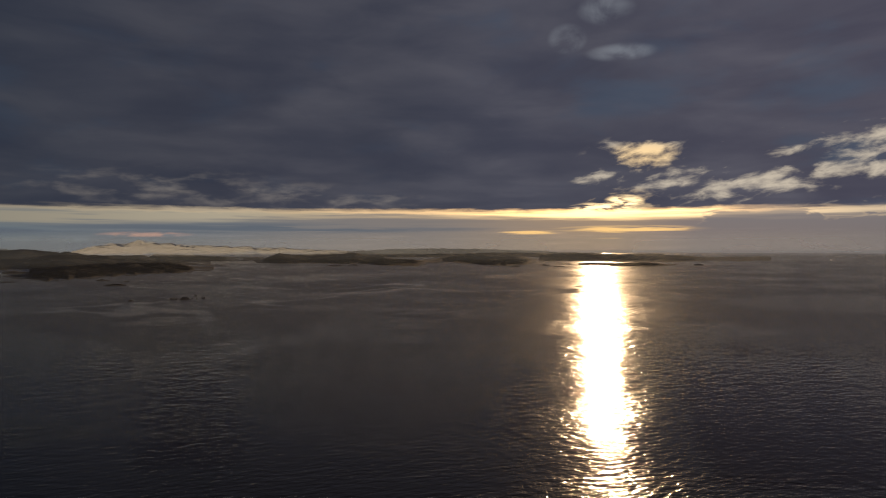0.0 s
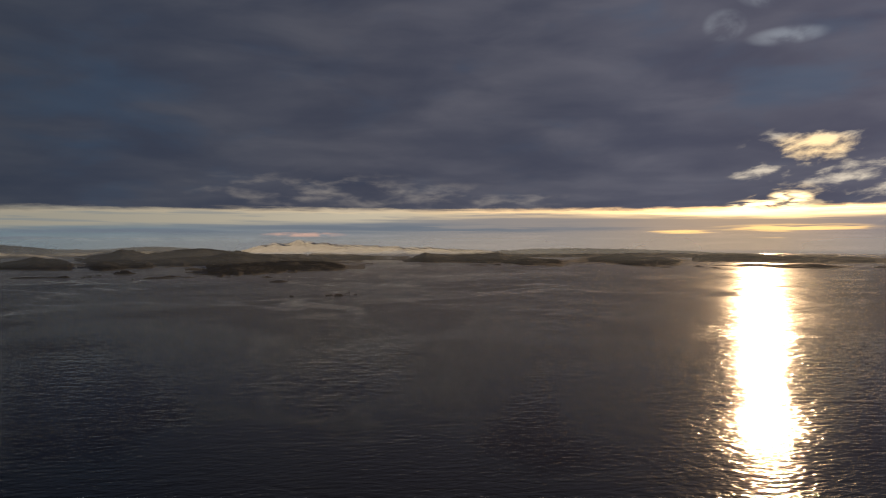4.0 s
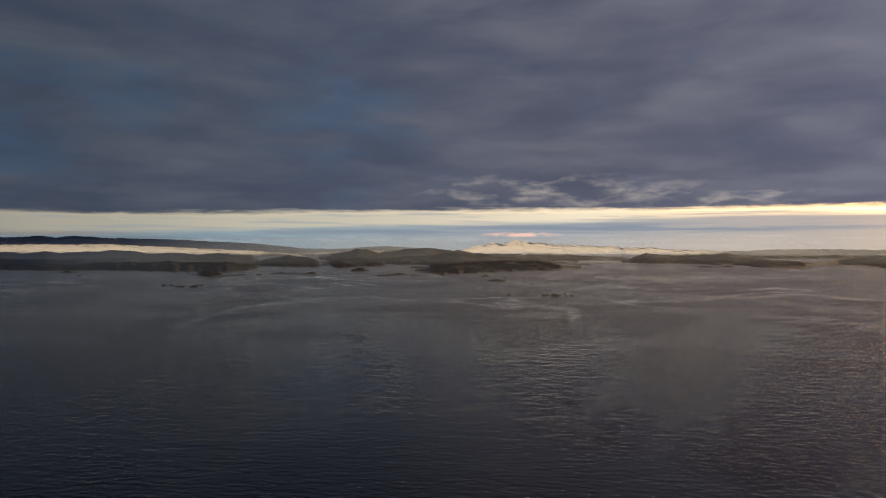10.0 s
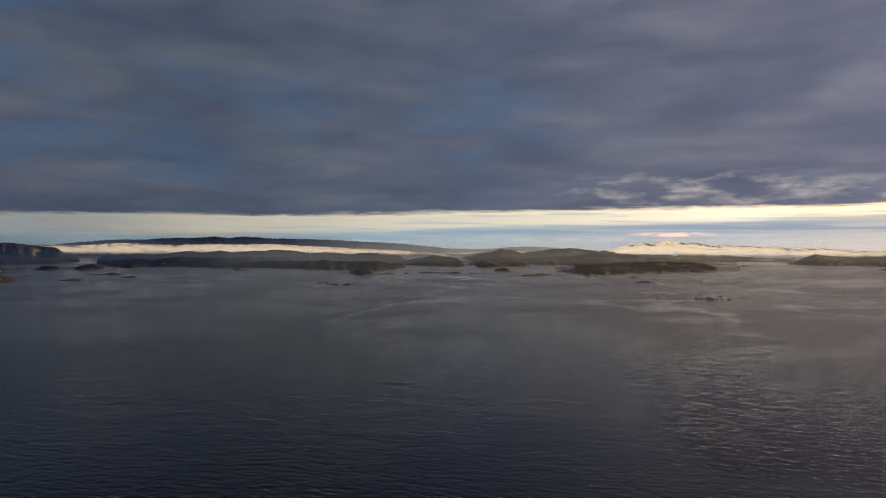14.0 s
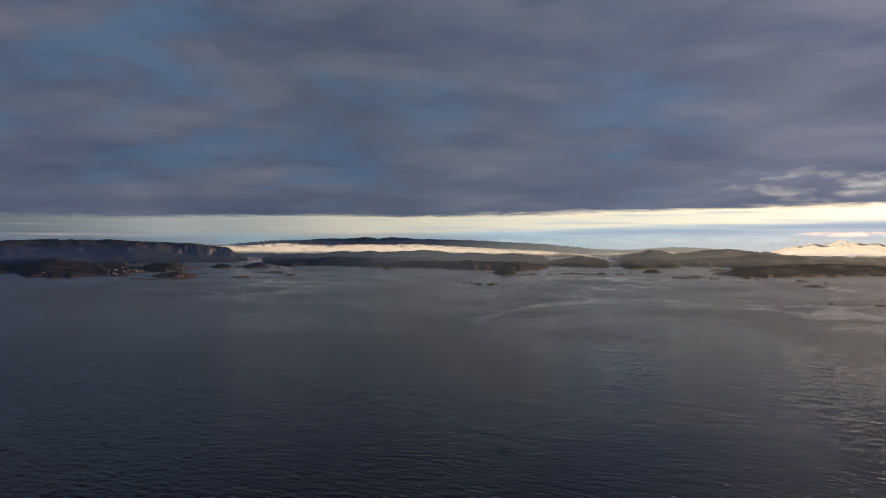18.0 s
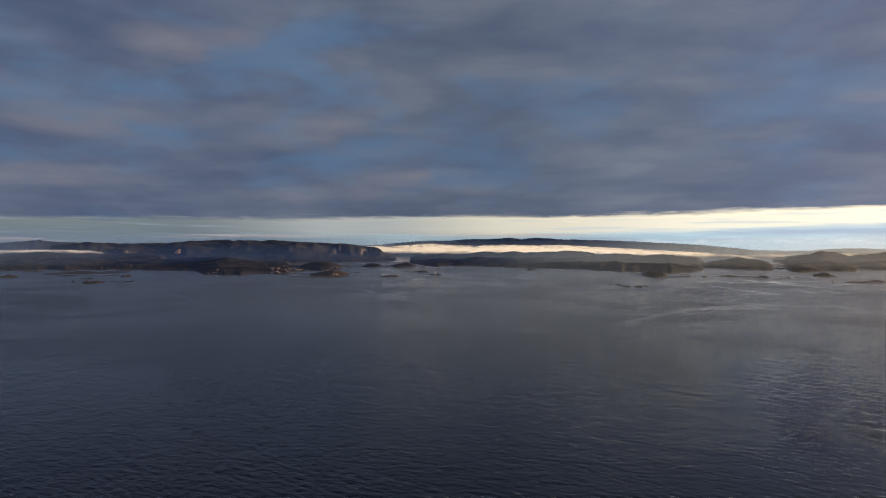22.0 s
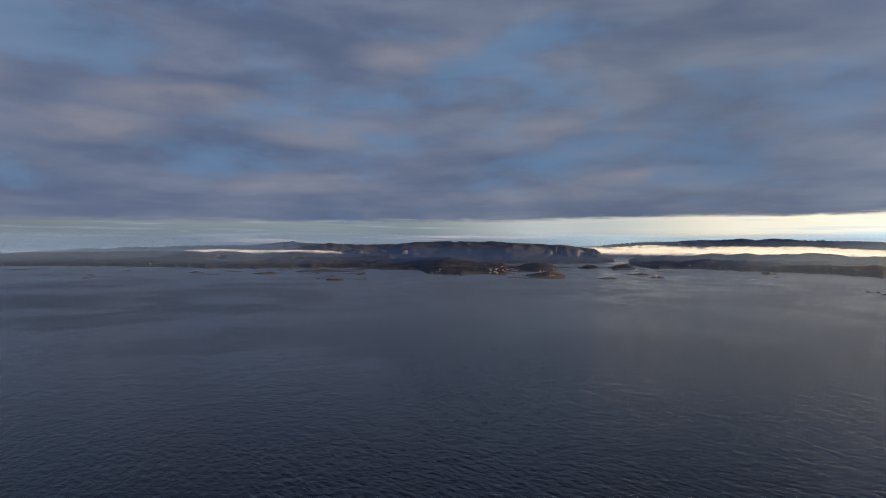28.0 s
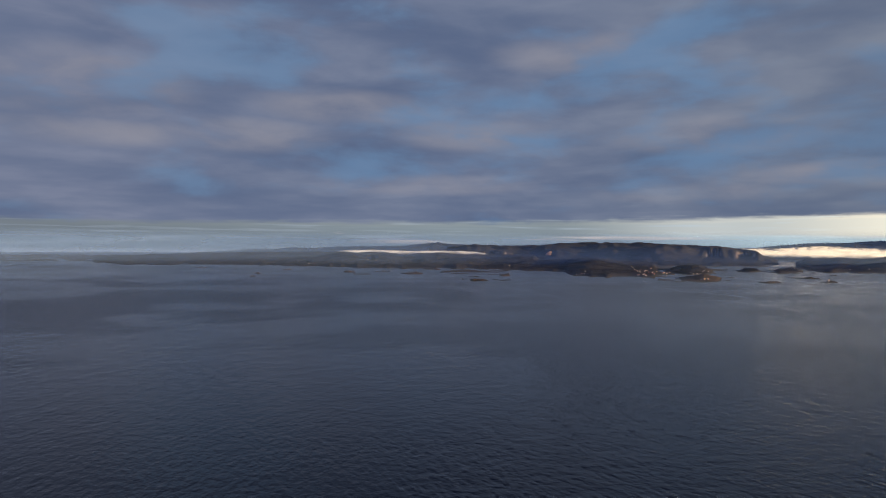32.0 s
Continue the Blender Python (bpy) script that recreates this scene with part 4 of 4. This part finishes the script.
def lathe(bm, rings, n=20):
    """A round body from (radius, height) rings."""
    loops = [[bm.verts.new((r * math.cos(6.28319 * k / n), r * math.sin(6.28319 * k / n), z)) for k in range(n)] for r, z in rings]
    for a, b in zip(loops, loops[1:]):
        for k in range(n):
            bm.faces.new((a[k], a[(k + 1) % n], b[(k + 1) % n], b[k]))
    bm.faces.new(list(reversed(loops[0])))
    bm.faces.new(loops[-1])


def lighthouse(place):
    root = tagged(new("lighthouse"), "small white lighthouse on a bare skerry", "lighthouse")
    for name, rings, mat in (("base", [(2.6, -2.0), (2.6, 0.6), (2.4, 0.8)], GREY), ("tower", [(1.9, 0.8), (1.35, 5.6)], WHITE), ("gallery", [(1.9, 5.6), (1.9, 5.85)], DARK),
                             ("lantern", [(1.0, 5.85), (1.0, 7.2)], PANE), ("cap", [(1.3, 7.2), (1.2, 7.4), (0.5, 8.1), (0.1, 8.5)], GREY)):
        bm = bmesh.new()
        lathe(bm, rings)
        part(name, bm, mat, root)
    root.matrix_world = Matrix.Translation(place) @ Matrix.Diagonal((0.65, 0.65, 0.65, 1))


lighthouse(polar(68.3, 1337, 1.4))


def fishing_boat(place, turn):
    root = tagged(new("fishing_boat"), "small dark fishing boat far out at sea", "boat")
    bm = bmesh.new()
    loops = []
    for x, w, zl in ((-6, 1.5, 0.0), (-3, 1.9, -0.3), (1, 1.9, -0.4), (4.5, 1.1, -0.3), (6.5, 0.12, 0.4)):
        loops.append([bm.verts.new((x, -w, 1.4 + 0.12 * max(x, 0))), bm.verts.new((x, -w * 0.6, zl)), bm.verts.new((x, w * 0.6, zl)), bm.verts.new((x, w, 1.4 + 0.12 * max(x, 0)))])
    for a, b in zip(loops, loops[1:]):
        for k in range(4):
            bm.faces.new((a[k], a[(k + 1) % 4], b[(k + 1) % 4], b[k]))
    bm.faces.new(loops[0])
    bm.faces.new(list(reversed(loops[-1])))
    bmesh.ops.recalc_face_normals(bm, faces=bm.faces)
    part("hull", bm, DARK, root)
    bm = bmesh.new()
    box(bm, -3.5, 0.2, -1.2, 1.2, 1.3, 3.6)
    part("wheelhouse", bm, WHITE, root)
    bm = bmesh.new()
    lathe(bm, [(0.09, 3.6), (0.05, 7.5)], 8)
    part("mast", bm, METAL, root)
    root.matrix_world = Matrix.Translation(place) @ Matrix.Rotation(radians(turn), 4, "Z")


fishing_boat(polar(-30.2, 2750), 60)


def mast(place, high):
    root = tagged(new("radio_mast"), "slim lattice radio mast on the hill crest", "mast")
    for sx, sy in ((-1, -1), (1, -1), (0, 1)):
        bm = bmesh.new()
        box(bm, sx * 0.8 - 0.16, sx * 0.8 + 0.16, sy * 0.8 - 0.16, sy * 0.8 + 0.16, -2, high)
        part("leg", bm, METAL, root)
    for k in range(int(high / 3)):
        bm = bmesh.new()
        box(bm, -0.95, 0.95, -0.95, 0.95, 3 * k + 2.8, 3 * k + 3.0)
        part("brace", bm, METAL, root)
    root.matrix_world = Matrix.Translation(place)


mast(ground(land_index("hill with bare cliffs"), 94.6, 1.0), 24)


def quarry(place, az):
    """Stepped faces of bare orange sand and stone cut into the hill."""
    root = tagged(new("quarry"), "small quarry of bare orange rock cut into the hill", "quarry")
    for k, (wide, low, high) in enumerate(((46, -9, 7), (36, 7, 15), (22, 15, 22))):
        v, a = np.meshgrid(np.linspace(0, 1, 6), np.linspace(-1, 1, 24), indexing="ij")
        X = wide / 2 * a
        Y = 10 * k + 6 * v - 8 * (1 - a**2) + 2.0 * fbm(a * 5, v * 2 + k, 77 + k, 3)
        Z = low + (high - low) * v * (1 - 0.3 * a**2) + 1.2 * fbm(a * 4, v * 3, 80 + k, 3)
        ob = new("rock_face", grid_mesh("rock_face", np.stack([X, Y, Z], -1)))
        ob.data.materials.append(ORANGE)
        ob.parent = root
    root.matrix_world = Matrix.Translation(place) @ Matrix.Rotation(radians(az), 4, "Z") @ Matrix.Diagonal((0.55, 0.55, 0.5, 1))


ORANGE = paint("orange_rock", (0.55, 0.33, 0.20), 0.9, 0.2, 0.5)
quarry(polar(89.4, 2570, 31), 55)


# ---------------------------------------------------------------- woods and scrub
def foliage(name, dark, light):
    m, s = material(name)
    g = s.node("ShaderNodeNewGeometry")
    n = s.noise(g.outputs["Position"], 0.35, 3.0, 0.6)
    isle = g.outputs["Random Per Island"]
    col = s.mix(s.math("ADD", s.math("MULTIPLY", n, 0.5), s.math("MULTIPLY", isle, 0.5)), dark, light)
    b = s.node("ShaderNodeBsdfPrincipled", Roughness=0.9)
    b.inputs["Specular IOR Level"].default_value = 0.15
    s.link(col, b.inputs["Base Color"])
    finish(s, b.outputs[0])
    return m


LEAVES = foliage("scrub_leaves", (0.0105, 0.0125, 0.0155), (0.021, 0.0205, 0.0215))


def ico():
    bm = bmesh.new()
    bmesh.ops.create_icosphere(bm, subdivisions=1, radius=1.0)
    v, f = np.array([p.co[:] for p in bm.verts]), np.array([[p.index for p in q.verts] for q in bm.faces])
    bm.free()
    return v, f


ICO = ico()


def woods(k, count, seed, s0=0.03, s1=1.15, tall=(0.5, 1.5)):
    """Scrub and low trees scattered in thickets over one piece of land, as one body of uneven clumps."""
    rs = np.random.RandomState(seed)
    ob, azs, ss, X, Y, Z = LANDS[k]
    i0, i1 = np.searchsorted(ss, s0), np.searchsorted(ss, s1)
    i, j = rs.randint(i0, i1, count * 3), rs.randint(1, len(azs) - 1, count * 3)
    x, y, z = X[i, j], Y[i, j], Z[i, j]
    keep = (z > 2.5) & (fbm(x / 90, y / 90, seed, 4) + 0.3 * rs.randn(len(x)) > -0.15)
    x, y, z = x[keep][:count], y[keep][:count], z[keep][:count]
    n = len(x)
    x, y = x + rs.uniform(-4, 4, n), y + rs.uniform(-4, 4, n)
    v, f = ICO
    h = rs.uniform(*tall, n)
    size = np.stack([h * rs.uniform(0.5, 1.1, n), h * rs.uniform(0.5, 1.1, n), h * rs.uniform(0.5, 0.8, n)], -1)
    body = v[None] * (1 + 0.28 * rs.randn(n, len(v), 1)).clip(0.5, 1.6) * size[:, None]
    body = body + np.stack([x, y, z + h * 0.35], -1)[:, None]
    faces = (f[None] + (np.arange(n) * len(v))[:, None, None]).reshape(-1, 3)
    me = bpy.data.meshes.new("woodland")
    me.from_pydata(body.reshape(-1, 3).tolist(), [], faces.tolist())
    me.polygons.foreach_set("use_smooth", np.ones(len(faces), bool))
    me.materials.append(LEAVES)
    tagged(new("woodland", me), "dark scrub and low trees covering the slopes", "trees", kind="stuff")


for k, row in enumerate(LANDS):
    far = row[0]["category"] in ("mountains",)
    bare = row[0].data.materials[0] == ROCK
    if not far and not bare:
        area = float(np.ptp(row[1])) * float(len(row[2]))
        woods(k, int(np.clip(area * 6.5, 400, 8000)), 200 + k)
